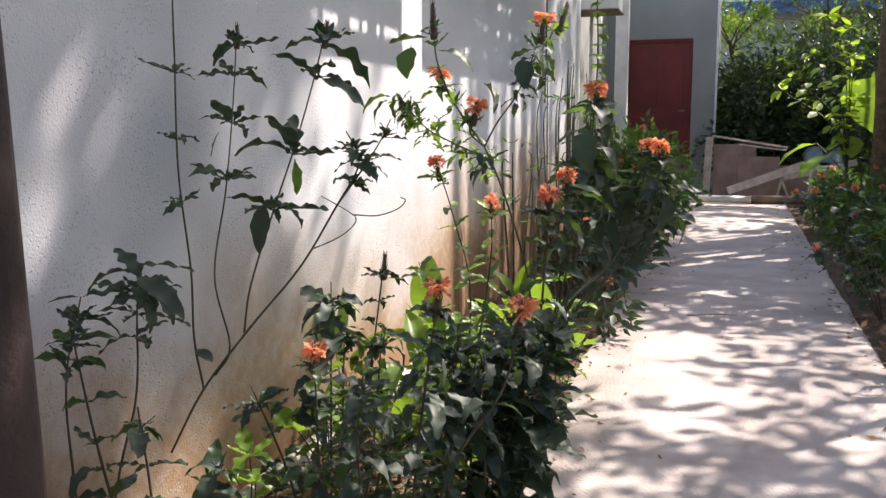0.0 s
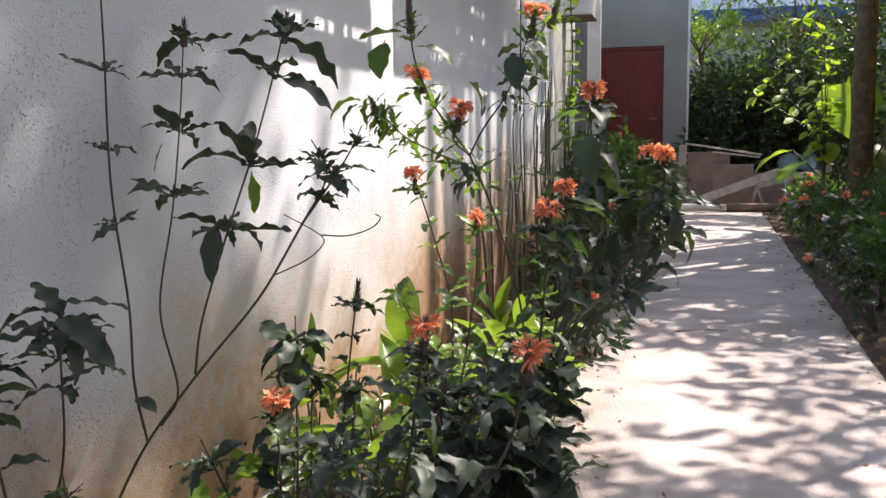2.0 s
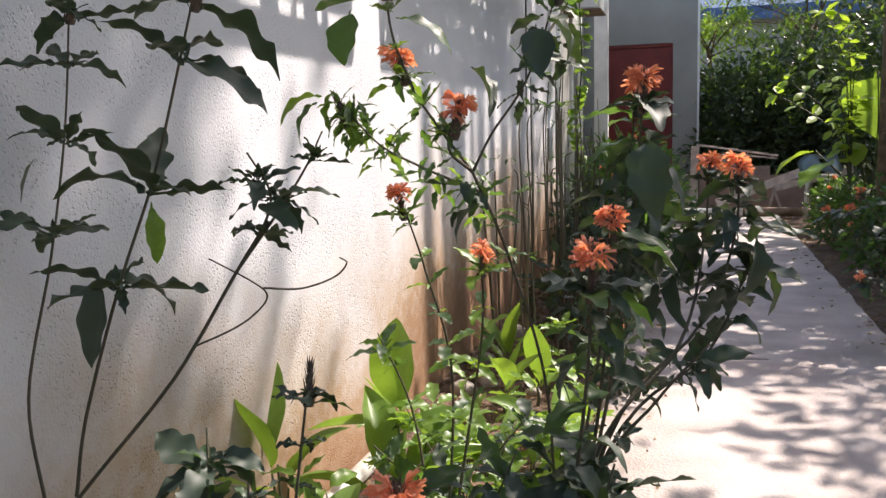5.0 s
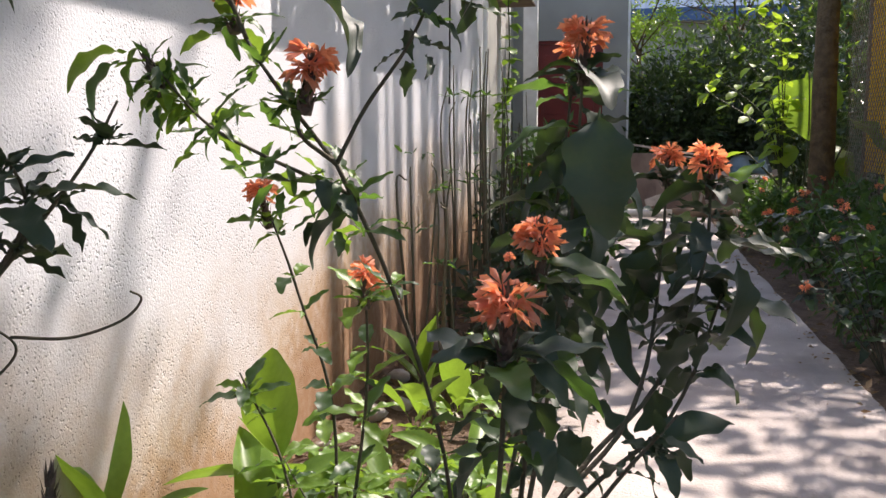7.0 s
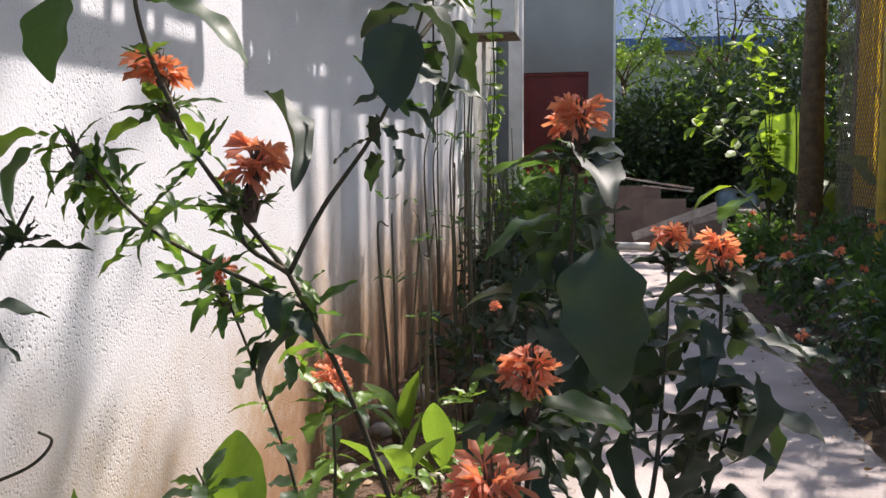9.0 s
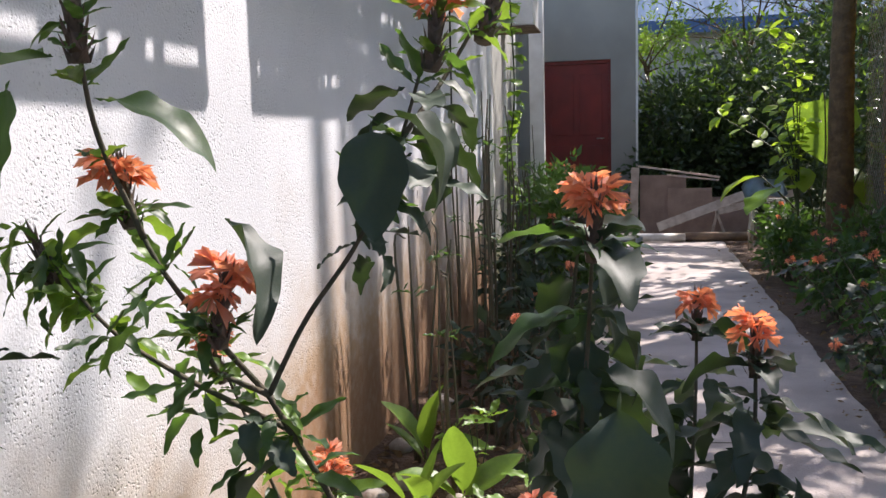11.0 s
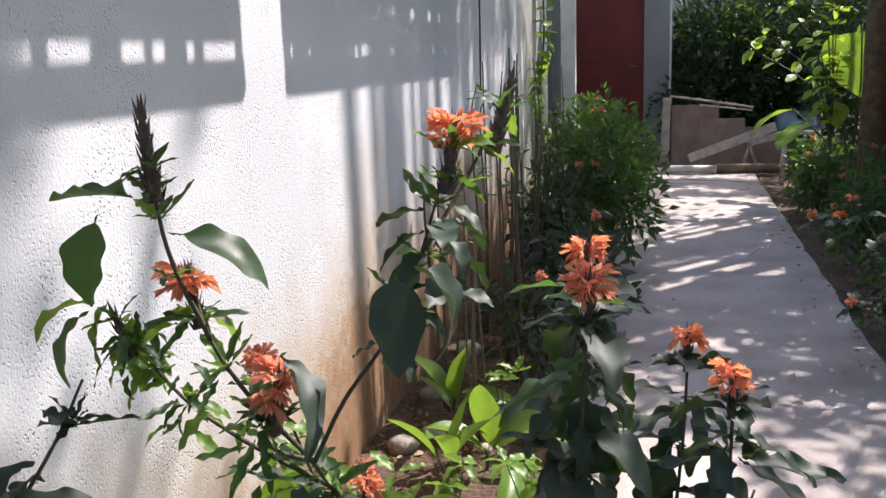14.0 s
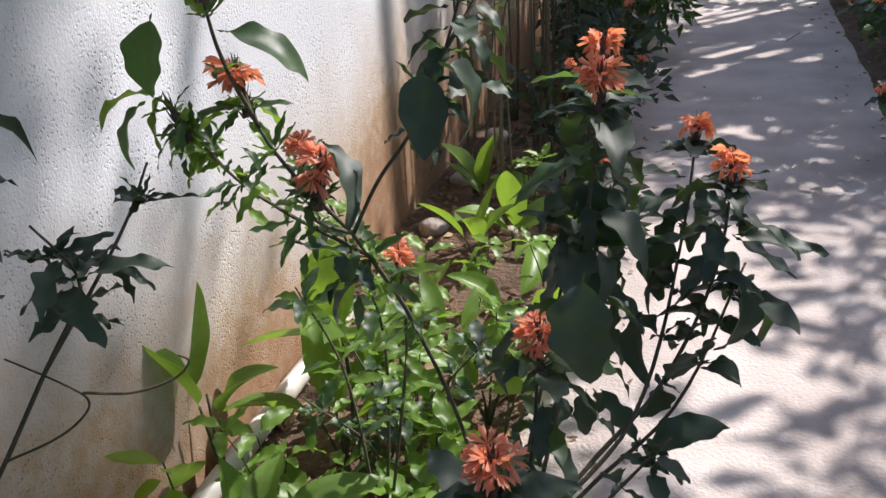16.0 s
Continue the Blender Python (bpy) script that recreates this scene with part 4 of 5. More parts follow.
garden_plant((0.06, 3.80, -0.03), [
    ([(0.20, 3.86, 0.55), (0.25, 3.92, 0.9), (0.27, 3.91, 1.165)], "flower", 1.1),
    ([(0.19, 3.72, 0.5), (0.23, 3.69, 0.78), (0.24, 3.68, 0.955)], "flower", 1.0),
    ([(0.18, 3.6, 0.5), (0.22, 3.52, 0.75), (0.23, 3.51, 0.92)], "flower", 1.0),
    ([(0.16, 3.95, 0.5), (0.22, 4.05, 0.9), (0.25, 4.09, 1.16)], "flower", 1.0),
    ([(0.14, 3.90, 0.3), (0.12, 4.0, 0.45), (0.115, 4.03, 0.52)], "", 0.9),
], "dark-leaved crossandra with large coral-orange flowers over the path edge", 23, meshes=LEAFD + LEAF[1:4], size=0.08, bare=0.74, every=0.07, extra=skirt((0.262, 3.91, 1.06), 12, 0.085, LEAFD + NARROW, 11, 0.7, 0.26) + skirt((0.258, 3.97, 1.06), 14, 0.09, LEAFD, 55, 0.5, 0.20) + skirt((0.25, 4.05, 0.86), 14, 0.08, LEAFD + NARROW, 56, 0.3, 0.30) + skirt((0.24, 3.68, 0.91), 8, 0.07, LEAFD + NARROW, 12, 0.6, 0.12) + skirt((0.23, 3.51, 0.88), 7, 0.055, LEAFD, 13, 0.5, 0.08) + skirt((0.20, 3.42, 0.68), 24, 0.085, LEAFD + NARROW, 51, 0.3, 0.30) + skirt((0.11, 3.52, 0.66), 18, 0.08, LEAFD + LEAF, 52, 0.3, 0.30) + skirt((0.245, 4.07, 1.09), 11, 0.09, LEAFD, 14, 0.7, 0.25) + (
    ((0.30, 3.60, 1.075), (0.04, -0.42, -1.0), 0.115, WIDE, 0.1), ((0.22, 3.78, 0.9), (-0.8, 0.0, -0.3), 0.11, WIDE, 0.3),
    ((0.20, 3.62, 0.76), (-0.7, -0.2, -0.6), 0.08, WIDE, 0.1), ((0.27, 3.85, 1.02), (0.9, -0.1, -0.2), 0.11, LEAFD, 0.2)))
garden_plant((0.05, 3.70, -0.03), [
    ([(0.20, 3.74, 0.55), (0.33, 3.88, 0.72), (0.37, 4.12, 0.86), (0.38, 4.22, 1.025)], "flower", 0.9),
    ([(0.22, 3.76, 0.58), (0.36, 3.93, 0.74), (0.42, 4.02, 0.88), (0.43, 4.07, 1.02)], "flower", 0.9),
    ([(0.22, 3.76, 0.56), (0.38, 3.94, 0.70), (0.46, 4.08, 0.86)], "", 1.2),
    ([(0.20, 3.74, 0.5), (0.30, 3.76, 0.66), (0.38, 3.82, 0.74)], "", 0.7),
], "crossandra leaning over the path with drooping dark leaves", 24, meshes=LEAFD, size=0.075, bare=0.74, every=0.09, extra=skirt((0.38, 4.20, 0.94), 9, 0.10, NARROW, 15, 0.35, 0.04) + skirt((0.43, 4.06, 0.94), 9, 0.11, NARROW, 16, 0.35, 0.04) + (
    ((0.45, 3.94, 0.90), (0.35, -0.25, -1.0), 0.13, WIDE, 0.1), ((0.36, 4.10, 0.90), (-0.3, -0.45, -1.0), 0.12, WIDE, -0.1), ((0.33, 3.95, 0.84), (-0.5, 0.2, -1.0), 0.12, WIDE, 0.2),
    ((0.40, 4.06, 0.88), (0.9, 0.1, -0.35), 0.12, LEAFD, 0.2), ((0.38, 4.05, 0.87), (-0.9, 0.1, -0.25), 0.11, LEAFD, 0.2)))
garden_plant((0.02, 3.12, -0.03), [
    ([(0.06, 3.08, 0.4), (0.13, 3.02, 0.795)], "flower", 1.0),
    ([(0.12, 3.08, 0.4), (0.25, 3.0, 0.62), (0.29, 2.97, 0.775)], "flower", 0.9),
    ([(-0.04, 3.05, 0.4), (0.0, 2.98, 0.64)], "", 1.1),
    ([(0.08, 3.25, 0.4), (0.16, 3.30, 0.66)], "", 1.1),
    ([(0.02, 3.3, 0.35), (0.06, 3.38, 0.62)], "bud", 1.0),
], "low dark crossandra with two coral-orange flowers at the path edge", 25, meshes=LEAFD + LEAF[1:3] + NARROW, size=0.066, bare=0.3, every=0.06,
    extra=skirt((0.085, 3.06, 0.66), 9, 0.065, LEAFD + NARROW, 44, 0.2, 0.12) + skirt((0.02, 3.18, 0.56), 7, 0.065, NARROW, 45, 0.2, 0.12))
garden_plant((-0.20, 3.25, -0.03), [
    ([(-0.21, 3.22, 0.35), (-0.19, 3.17, 0.625)], "flower", 1.0),
    ([(-0.30, 3.25, 0.3), (-0.36, 3.2, 0.52)], "", 1.1),
    ([(-0.16, 3.35, 0.4), (-0.15, 3.47, 0.775)], "bud", 0.8),
    ([(-0.12, 3.2, 0.3), (-0.08, 3.12, 0.55)], "", 1.1),
    ([(-0.24, 3.4, 0.3), (-0.27, 3.5, 0.6)], "", 1.1),
    ([(-0.21, 3.28, 0.3), (-0.205, 3.29, 0.74)], "", 1.1),
    ([(-0.12, 3.28, 0.3), (-0.09, 3.30, 0.65)], "", 1.0),
], "low dark crossandra with one coral flower among leaves", 26, meshes=LEAFD + LEAF[1:3] + NARROW, size=0.068, bare=0.3, every=0.06,
    extra=skirt((-0.205, 3.29, 0.71), 10, 0.08, LEAFD + NARROW, 41, 0.25, 0.08) + skirt((-0.09, 3.30, 0.63), 8, 0.065, LEAFD + LEAF, 42, 0.25, 0.08) + skirt((-0.27, 3.22, 0.52), 7, 0.07, LEAFD, 43, 0.2, 0.08))
garden_plant((-0.42, 2.95, -0.03), [
    ([(-0.46, 2.98, 0.3), (-0.50, 3.0, 0.52)], "", 1.1),
    ([(-0.55, 2.95, 0.4), (-0.62, 2.96, 0.70)], "", 1.0),
    ([(-0.36, 2.98, 0.3), (-0.30, 3.0, 0.45)], "", 1.1),
], "leafy crossandra with no flowers near the wall foot", 27, meshes=LEAFD + LEAF + NARROW, size=0.072, bare=0.35)
for i, (x, y, h, n) in enumerate(((0.02, 3.50, 0.62, 4), (-0.05, 3.45, 0.42, 3), (-0.32, 3.75, 0.36, 3), (-0.3, 4.45, 0.34, 3), (-0.08, 3.0, 0.45, 3), (-0.15, 4.6, 0.38, 2), (-0.42, 3.2, 0.3, 3))):
    rnd = random.Random(60 + i)
    garden_plant((x, y, -0.03), [([(x + rnd.uniform(-0.08, 0.08), y + rnd.uniform(-0.08, 0.08), h * 0.5),
                                   (x + rnd.uniform(-0.15, 0.15), y + rnd.uniform(-0.15, 0.15), h * rnd.uniform(0.8, 1.1))], "", 1.0) for _ in range(n)],
                 "short leafy crossandra filling the bed", 70 + i, meshes=LEAFD[:2] + LEAF, size=0.068, bare=0.25)

garden_plant((0.08, 3.48, -0.03), [
    ([(0.16, 3.42, 0.35), (0.22, 3.36, 0.62)], "", 1.0), ([(0.18, 3.50, 0.35), (0.26, 3.48, 0.66)], "", 1.0), ([(0.15, 3.58, 0.35), (0.22, 3.66, 0.62)], "", 1.0),
    ([(0.12, 3.38, 0.3), (0.14, 3.28, 0.54)], "", 1.0), ([(0.05, 3.46, 0.3), (0.02, 3.44, 0.58)], "", 0.9), ([(0.2, 3.42, 0.28), (0.28, 3.36, 0.48)], "", 1.0), ([(0.12, 3.46, 0.3), (0.14, 3.42, 0.62)], "", 1.0)],
    "low dark-leaved crossandra crowding the path edge", 29, meshes=LEAFD + NARROW, size=0.10, bare=0.3, every=0.055, whorl=(3, 4))

# weeds against the wall, thin upright stems with dark whorls
WEED = "thin tall weed with dark drooping leaf whorls before the wall"
garden_plant((-0.63, 3.24, -0.03), [
    ([(-0.62, 3.27, 0.31), (-0.55, 3.31, 0.46), (-0.48, 3.41, 0.59), (-0.39, 3.51, 0.73), (-0.33, 3.61, 0.88), (-0.30, 3.66, 0.95)], "fork", 0.8, 0.97),
    ([(-0.33, 3.61, 0.88), (-0.30, 3.65, 0.95), (-0.285, 3.64, 1.0), (-0.31, 3.62, 1.06)], "", 0.75, 0.6),
    ([(-0.33, 3.61, 0.88), (-0.29, 3.67, 0.96), (-0.26, 3.72, 1.03), (-0.24, 3.75, 1.09)], "", 0.62, 0.5),
    ([(-0.55, 3.31, 0.46), (-0.53, 3.25, 0.60), (-0.51, 3.22, 0.76), (-0.51, 3.19, 0.98), (-0.50, 3.18, 1.22), (-0.47, 3.14, 1.42)], "", 0.5, 0.45),
    ([(-0.53, 3.33, 0.49), (-0.50, 3.35, 0.56), (-0.585, 3.43, 0.71), (-0.60, 3.52, 0.91), (-0.62, 3.6, 1.11), (-0.615, 3.63, 1.33)], "bud", 0.9, 0.55),
    ([(-0.49, 3.40, 0.58), (-0.48, 3.42, 0.69), (-0.41, 3.42, 0.88), (-0.37, 3.46, 1.03), (-0.31, 3.45, 1.19), (-0.285, 3.47, 1.31)], "bud", 1.15, 0.38),
], WEED, 31, meshes=NARROW, size=0.11, bare=0.50, every=0.15, name="wall_weed", group="", stem=0.0038, whorl=(5, 6), extra=(
    ((-0.425, 3.40, 0.90), (-0.10, -0.35, -1.0), 0.125, PLAIN, 0.1), ((-0.36, 3.44, 1.0), (0.25, -0.1, -1.0), 0.09, FRESH, 0.1), ((-0.60, 3.50, 1.06), (-0.35, -0.3, -0.9), 0.07, PLAIN, 0.1), ((-0.52, 3.24, 0.58), (0.9, -0.35, -0.4), 0.06, PLAIN, 0.1)))
garden_plant((-0.655, 3.02, -0.03), [
    ([(-0.65, 2.98, 0.35), (-0.61, 2.93, 0.58), (-0.545, 2.91, 0.76)], "", 0.7),
    ([(-0.64, 3.10, 0.30), (-0.58, 3.10, 0.50), (-0.52, 3.04, 0.70), (-0.469, 2.987, 0.80)], "", 0.95),
], "weed with spreading dark leaves close to the wall", 32, meshes=NARROW, size=0.095, bare=0.78, every=0.06, name="wall_weed", group="", stem=0.0034, whorl=(3, 4), extra=(
    ((-0.46, 2.98, 0.80), (1.0, -0.5, -0.2), 0.15, NARROW, 0.2), ((-0.46, 2.98, 0.79), (0.9, -0.1, -0.4), 0.12, NARROW, 0.4), ((-0.47, 2.98, 0.81), (0.7, 0.5, 0.1), 0.11, NARROW, 0.0),
    ((-0.48, 2.98, 0.80), (-0.9, -0.3, 0.15), 0.11, NARROW, 0.1), ((-0.545, 2.91, 0.76), (-0.7, -0.5, 0.0), 0.06, PLAIN, 0.3)))
# dry curled tendrils by the weed
for line in (((-0.389, 3.569, 0.764), (-0.337, 3.587, 0.787), (-0.302, 3.6, 0.81), (-0.282, 3.609, 0.838), (-0.303, 3.606, 0.86), (-0.37, 3.592, 0.898)), ((-0.288, 3.609, 0.851), (-0.232, 3.625, 0.849), (-0.183, 3.641, 0.865), (-0.164, 3.649, 0.886), (-0.175, 3.647, 0.895))):
    bm = bmesh.new()
    tube(bm, smooth_line([Vector(q) - Vector(line[0]) for q in line], 6), 0.0019, 0.0012, 5, 0.2)
    ob = tagged(part("dry_tendril", bm, M_STEM, None, "dry curled tendril caught on the weed stem", True), "", "tendril", "dry tendrils")
    ob.location = line[0]


def broad_plant(base, count, length, label, seed, meshes=BROAD, stalk=0.45, open_=0.5):
    """Long broad leaves rising on stalks from one root."""
    rnd = random.Random(seed)
    root = thing("broad_leaf_plant", base, label, "plant", "broad-leaved plants in the bed")
    for k in range(count):
        a = 2 * math.pi * k / count + rnd.uniform(-0.4, 0.4)
        out = rnd.uniform(0.1, open_)
        top = Vector((math.cos(a) * out, math.sin(a) * out, 1)) * length * stalk * rnd.uniform(0.7, 1.2)
        bm_ = bmesh.new()
        tube(bm_, smooth_line([(0, 0, -0.02), top * 0.5, top], 4), 0.005, 0.003, 6)
        part("stalk", bm_, M_GSTEM, root, smooth=True)
        place("leaf", rnd.choice(meshes), root, aim(top * 0.98, top + Vector((math.cos(a), math.sin(a), 0.2)) * length * rnd.uniform(0.05, 0.5), length * rnd.uniform(0.75, 1.15), rnd.uniform(-0.9, 0.9)))
    return root


broad_plant((-0.42, 4.55, -0.03), 5, 0.32, "young plant with broad bright green leaves by the pipe", 41)
broad_plant((-0.34, 5.65, -0.03), 4, 0.27, "young broad-leaved plant in sun on the soil", 42)
broad_plant((-0.12, 5.25, -0.03), 5, 0.24, "young broad-leaved plant at the path edge", 43)
broad_plant((-0.10, 4.80, -0.03), 5, 0.28, "bright broad-leaved plant among the crossandra", 44)
broad_plant((-0.38, 4.05, -0.03), 6, 0.26, "bright broad-leaved plant low in the bed", 45)
broad_plant((-0.22, 5.0, -0.03), 5, 0.22, "small broad-leaved plant on the sunny soil", 46)
broad_plant((-0.69, 4.42, -0.03), 3, 0.30, "upright broad-leaved shoot against the wall", 47, stalk=0.7, open_=0.12)


def canna(base, joint, leaves, label):
    """A few large smooth leaves opening from one joint on a single stalk."""
    root = thing("broad_leaf_plant", base, label, "plant", "broad-leaved plants in the bed")
    bm_ = bmesh.new()
    tube(bm_, smooth_line([(0, 0, -0.02), Vector(joint) * 0.5 + Vector((0.008, 0, 0)), joint], 5), 0.008, 0.005, 8)
    part("stalk", bm_, M_GSTEM, root, smooth=True)
    for k, (way, size, roll) in enumerate(leaves):
        place("leaf", CANNA[k % 3], root, aim(Vector(joint) * (1 - 0.06 * k), way, size, roll))
    return root


canna((-0.46, 4.72, -0.03), (0.0, -0.02, 0.30), (((0.15, -0.3, 1.0), 0.36, 0.3), ((-0.95, -0.35, 0.25), 0.26, 0.5), ((0.30, -0.5, 0.7), 0.24, -0.6), ((0.8, 0.3, 0.5), 0.20, 0.2), ((-0.3, 0.2, 0.9), 0.22, 0.9)), "broad-leaved plant with tall bright leaf by the pipe")
canna((-0.33, 4.02, -0.03), (-0.01, 0.0, 0.30), (((-0.85, -0.45, -0.05), 0.30, 0.25), ((0.6, 0.5, 0.3), 0.24, 0.2), ((-0.3, 0.6, 0.5), 0.20, -0.4)), "low plant with one large glowing leaf lying over")
canna((-0.44, 6.15, -0.03), (0.0, 0.0, 0.10), (((0.25, -0.25, 1.0), 0.34, 0.4), ((-0.35, -0.2, 0.9), 0.28, -0.5), ((0.8, -0.1, 0.6), 0.27, 0.2), ((-0.7, 0.2, 0.6), 0.22, 0.3)), "upright broad-leaved plant in the sunny bed")
canna((-0.26, 5.85, -0.03), (0.0, 0.0, 0.08), (((0.1, -0.3, 1.0), 0.30, -0.4), ((0.7, 0.2, 0.7), 0.26, 0.5), ((-0.6, -0.2, 0.7), 0.25, 0.1)), "broad-leaved plant with pale midribs in sun")
root = thing("seedling", (-0.60, 4.10, -0.03), "lime-green seedling with four broad leaflets by the wall", "plant", "seedlings in the bed")
bm = bmesh.new()
tube(bm, smooth_line([(0.03, 0.02, -0.02), (0.01, 0.01, 0.2), (0, 0, 0.33)], 5), 0.003, 0.002, 6)
part("stalk", bm, M_GSTEM, root, smooth=True)
for k, (way, roll) in enumerate((((-0.9, -0.3, 0.35), 0.2), ((0.5, -0.3, 0.5), -0.2), ((-0.7, -0.7, -0.3), 0.1), ((0.6, -0.8, -0.3), 0.3), ((0.1, 0.8, 0.2), 0.0))):
    place("leaf", LIME[k % 3], root, aim((0, 0, 0.33 - 0.02 * k), way, 0.115, roll))
for i, (x, y, s) in enumerate(((-0.60, 4.02, 0.13), (-0.55, 4.75, 0.10), (-0.50, 3.85, 0.12), (-0.45, 5.2, 0.09), (-0.18, 4.55, 0.11), (0.0, 4.95, 0.09),
                               (-0.30, 4.75, 0.10), (-0.12, 3.95, 0.12), (-0.28, 5.4, 0.09), (-0.05, 5.6, 0.08), (-0.33, 4.3, 0.12), (-0.2, 4.0, 0.11),
                               (-0.62, 3.6, 0.10), (-0.1, 4.4, 0.1), (-0.38, 5.0, 0.1), (-0.24, 6.0, 0.08), (-0.5, 4.3, 0.1), (-0.05, 4.75, 0.12), (-0.15, 5.05, 0.12), (-0.25, 4.6, 0.12), (-0.35, 4.85, 0.12), (-0.02, 5.3, 0.1), (-0.18, 4.3, 0.12), (-0.42, 4.7, 0.11))):
    rnd = random.Random(90 + i)
    root = thing("seedling", (x, y, -0.03), "small bright green seedling on the soil", "plant", "seedlings in the bed")
    for k in range(rnd.randint(2, 4)):
        tip = Vector((rnd.uniform(-0.07, 0.07), rnd.uniform(-0.07, 0.07), rnd.uniform(0.12, 0.30)))
        bm = bmesh.new()
        tube(bm, smooth_line([(0, 0, -0.02), tip * 0.5 + Vector((0.01, 0, 0.02)), tip], 4), 0.003, 0.0018, 5)
        part("stalk", bm, M_GSTEM, root, smooth=True)
        leaves_at(root, FRESH, tip, (0, 0, 1), rnd.randint(3, 5), s, rnd, 0.3)
        leaves_at(root, FRESH, tip * 0.6, (0, 0, 1), 2, s * 0.8, rnd, 0.3)

# cane stems by the wall, which stripe it with shade
rnd = random.Random(8)
for i in range(14):
    y = 6.1 + 3.4 * (i / 13) ** 0.9 + rnd.uniform(-0.1, 0.1)
    x = rnd.uniform(-0.62, -0.28)
    h = rnd.uniform(1.0, 1.75)
    root = thing("cane_stem", (x, y, -0.04), "slender upright cane with small leaves by the wall", "plant", "canes along the wall")
    for k in range(rnd.randint(2, 4)):
        dx, dy = rnd.uniform(-0.06, 0.06), rnd.uniform(-0.08, 0.08)
        bm = bmesh.new()
        tube(bm, smooth_line([(dx * 0.3, dy * 0.3, -0.02), (dx, dy, h * 0.35), (dx * 1.2 + rnd.uniform(-0.03, 0.03), dy, h * 0.7), (dx, dy * 1.4 + rnd.uniform(-0.05, 0.05), h * rnd.uniform(0.7, 1.0))], 5), rnd.uniform(0.005, 0.010), 0.003, 6, 0.1)
        part("cane", bm, M_STEM, root, smooth=True)
        for z in (0.55, 0.8):
            leaves_at(root, LEAF, (dx, dy, h * z), (0, 0, 1), 2, 0.06, rnd, 0.4)

garden_plant((1.46, 6.90, -0.04), [
    ([(1.22, 7.08, 0.36), (0.98, 7.26, 0.66)], "flower", 1.0),
    ([(1.27, 7.04, 0.37), (1.09, 7.18, 0.67)], "flower", 1.0),
    ([(1.29, 6.97, 0.42), (1.11, 7.05, 0.77)], "flower", 1.0),
    ([(1.38, 7.02, 0.38), (1.30, 7.13, 0.69)], "flower", 1.0),
    ([(1.27, 6.81, 0.21), (1.07, 6.72, 0.39)], "flower", 1.0),
    ([(1.41, 7.21, 0.28), (1.36, 7.53, 0.50)], "flower", 1.0)],
    "dark crossandra with orange-red flowers at the shaded path edge", 61, meshes=LEAFD + LEAF[:2], size=0.085, bare=0.25, every=0.07, group="crossandra plants in the bed", floret=0.026)

# shrubs further along both beds
FAR = "crossandra bushes further along"
rnd = random.Random(77)


def tops(clumps, n, seed):
    r = random.Random(seed)
    out = []
    for k in range(n):
        c, rad = clumps[k % len(clumps)]
        a = r.uniform(0, 6.28)
        out.append((c[0] + math.cos(a) * rad[0] * 0.6, c[1] + math.sin(a) * rad[1] * 0.6, c[2] + rad[2] * 0.95))
    return out


for i, (x, y, h, r, n, nf, mat) in enumerate((
        (-0.22, 6.6, 0.55, 0.22, 170, 1, M_LEAFD), (-0.10, 7.3, 0.62, 0.26, 300, 3, M_LEAFD), (-0.30, 8.1, 0.80, 0.28, 480, 2, M_LEAFD),
        (-0.12, 9.0, 1.02, 0.36, 1500, 3, M_LEAF), (-0.25, 10.2, 0.95, 0.36, 1300, 3, M_LEAF), (-0.15, 11.4, 0.9, 0.38, 1200, 3, M_LEAF),
        (-0.45, 12.6, 0.95, 0.42, 1200, 2, M_LEAF), (-0.6, 14.2, 0.9, 0.42, 1000, 2, M_LEAF), (0.03, 6.0, 0.30, 0.16, 90, 1, M_LEAFD))):
    cl = [((0, 0, h * 0.72), (r, r, h * 0.34)), ((r * 0.5, -r * 0.5, h * 0.45), (r * 0.8, r * 0.8, h * 0.3)), ((-r * 0.3, r * 0.6, h * 0.5), (r * 0.8, r * 0.8, h * 0.34))]
    shrub("crossandra_bush", (x, y, -0.04), cl, n, 0.085, mat, "leafy green crossandra bush with coral flowers by the path", "bush", FAR, 100 + i, tops(cl, nf, i))
for i, (x, y, h, r, n, nf) in enumerate((
        (1.62, 5.6, 0.55, 0.26, 500, 2), (1.85, 6.7, 0.72, 0.32, 800, 3), (1.60, 7.6, 0.55, 0.24, 500, 3), (1.95, 8.5, 0.75, 0.32, 900, 4), (1.62, 9.3, 0.6, 0.26, 600, 4),
        (2.0, 10.2, 0.7, 0.3, 700, 2), (1.58, 10.9, 0.55, 0.24, 600, 3), (1.72, 12.0, 0.6, 0.28, 700, 2), (2.6, 9.6, 0.9, 0.4, 900, 0), (2.7, 7.6, 0.8, 0.4, 800, 1), (2.5, 5.9, 0.7, 0.36, 700, 1))):
    cl = [((0, 0, h * 0.7), (r, r, h * 0.32)), ((-r * 0.5, -r * 0.5, h * 0.42), (r * 0.7, r * 0.7, h * 0.3)), ((r * 0.4, r * 0.5, h * 0.45), (r * 0.8, r * 0.8, h * 0.3))]
    shrub("crossandra_bush", (x, y, -0.04), cl, n, 0.08, M_LEAF, "dark low crossandra bush with orange-red flowers in shade", "bush", FAR, 140 + i, tops(cl, nf, 30 + i))

# lime-green sapling and big heart-shaped leaves
root = thing("sapling", (1.72, 11.6, -0.05), "young sapling with glowing lime-green leaves in the sun", "tree")
rnd = random.Random(14)
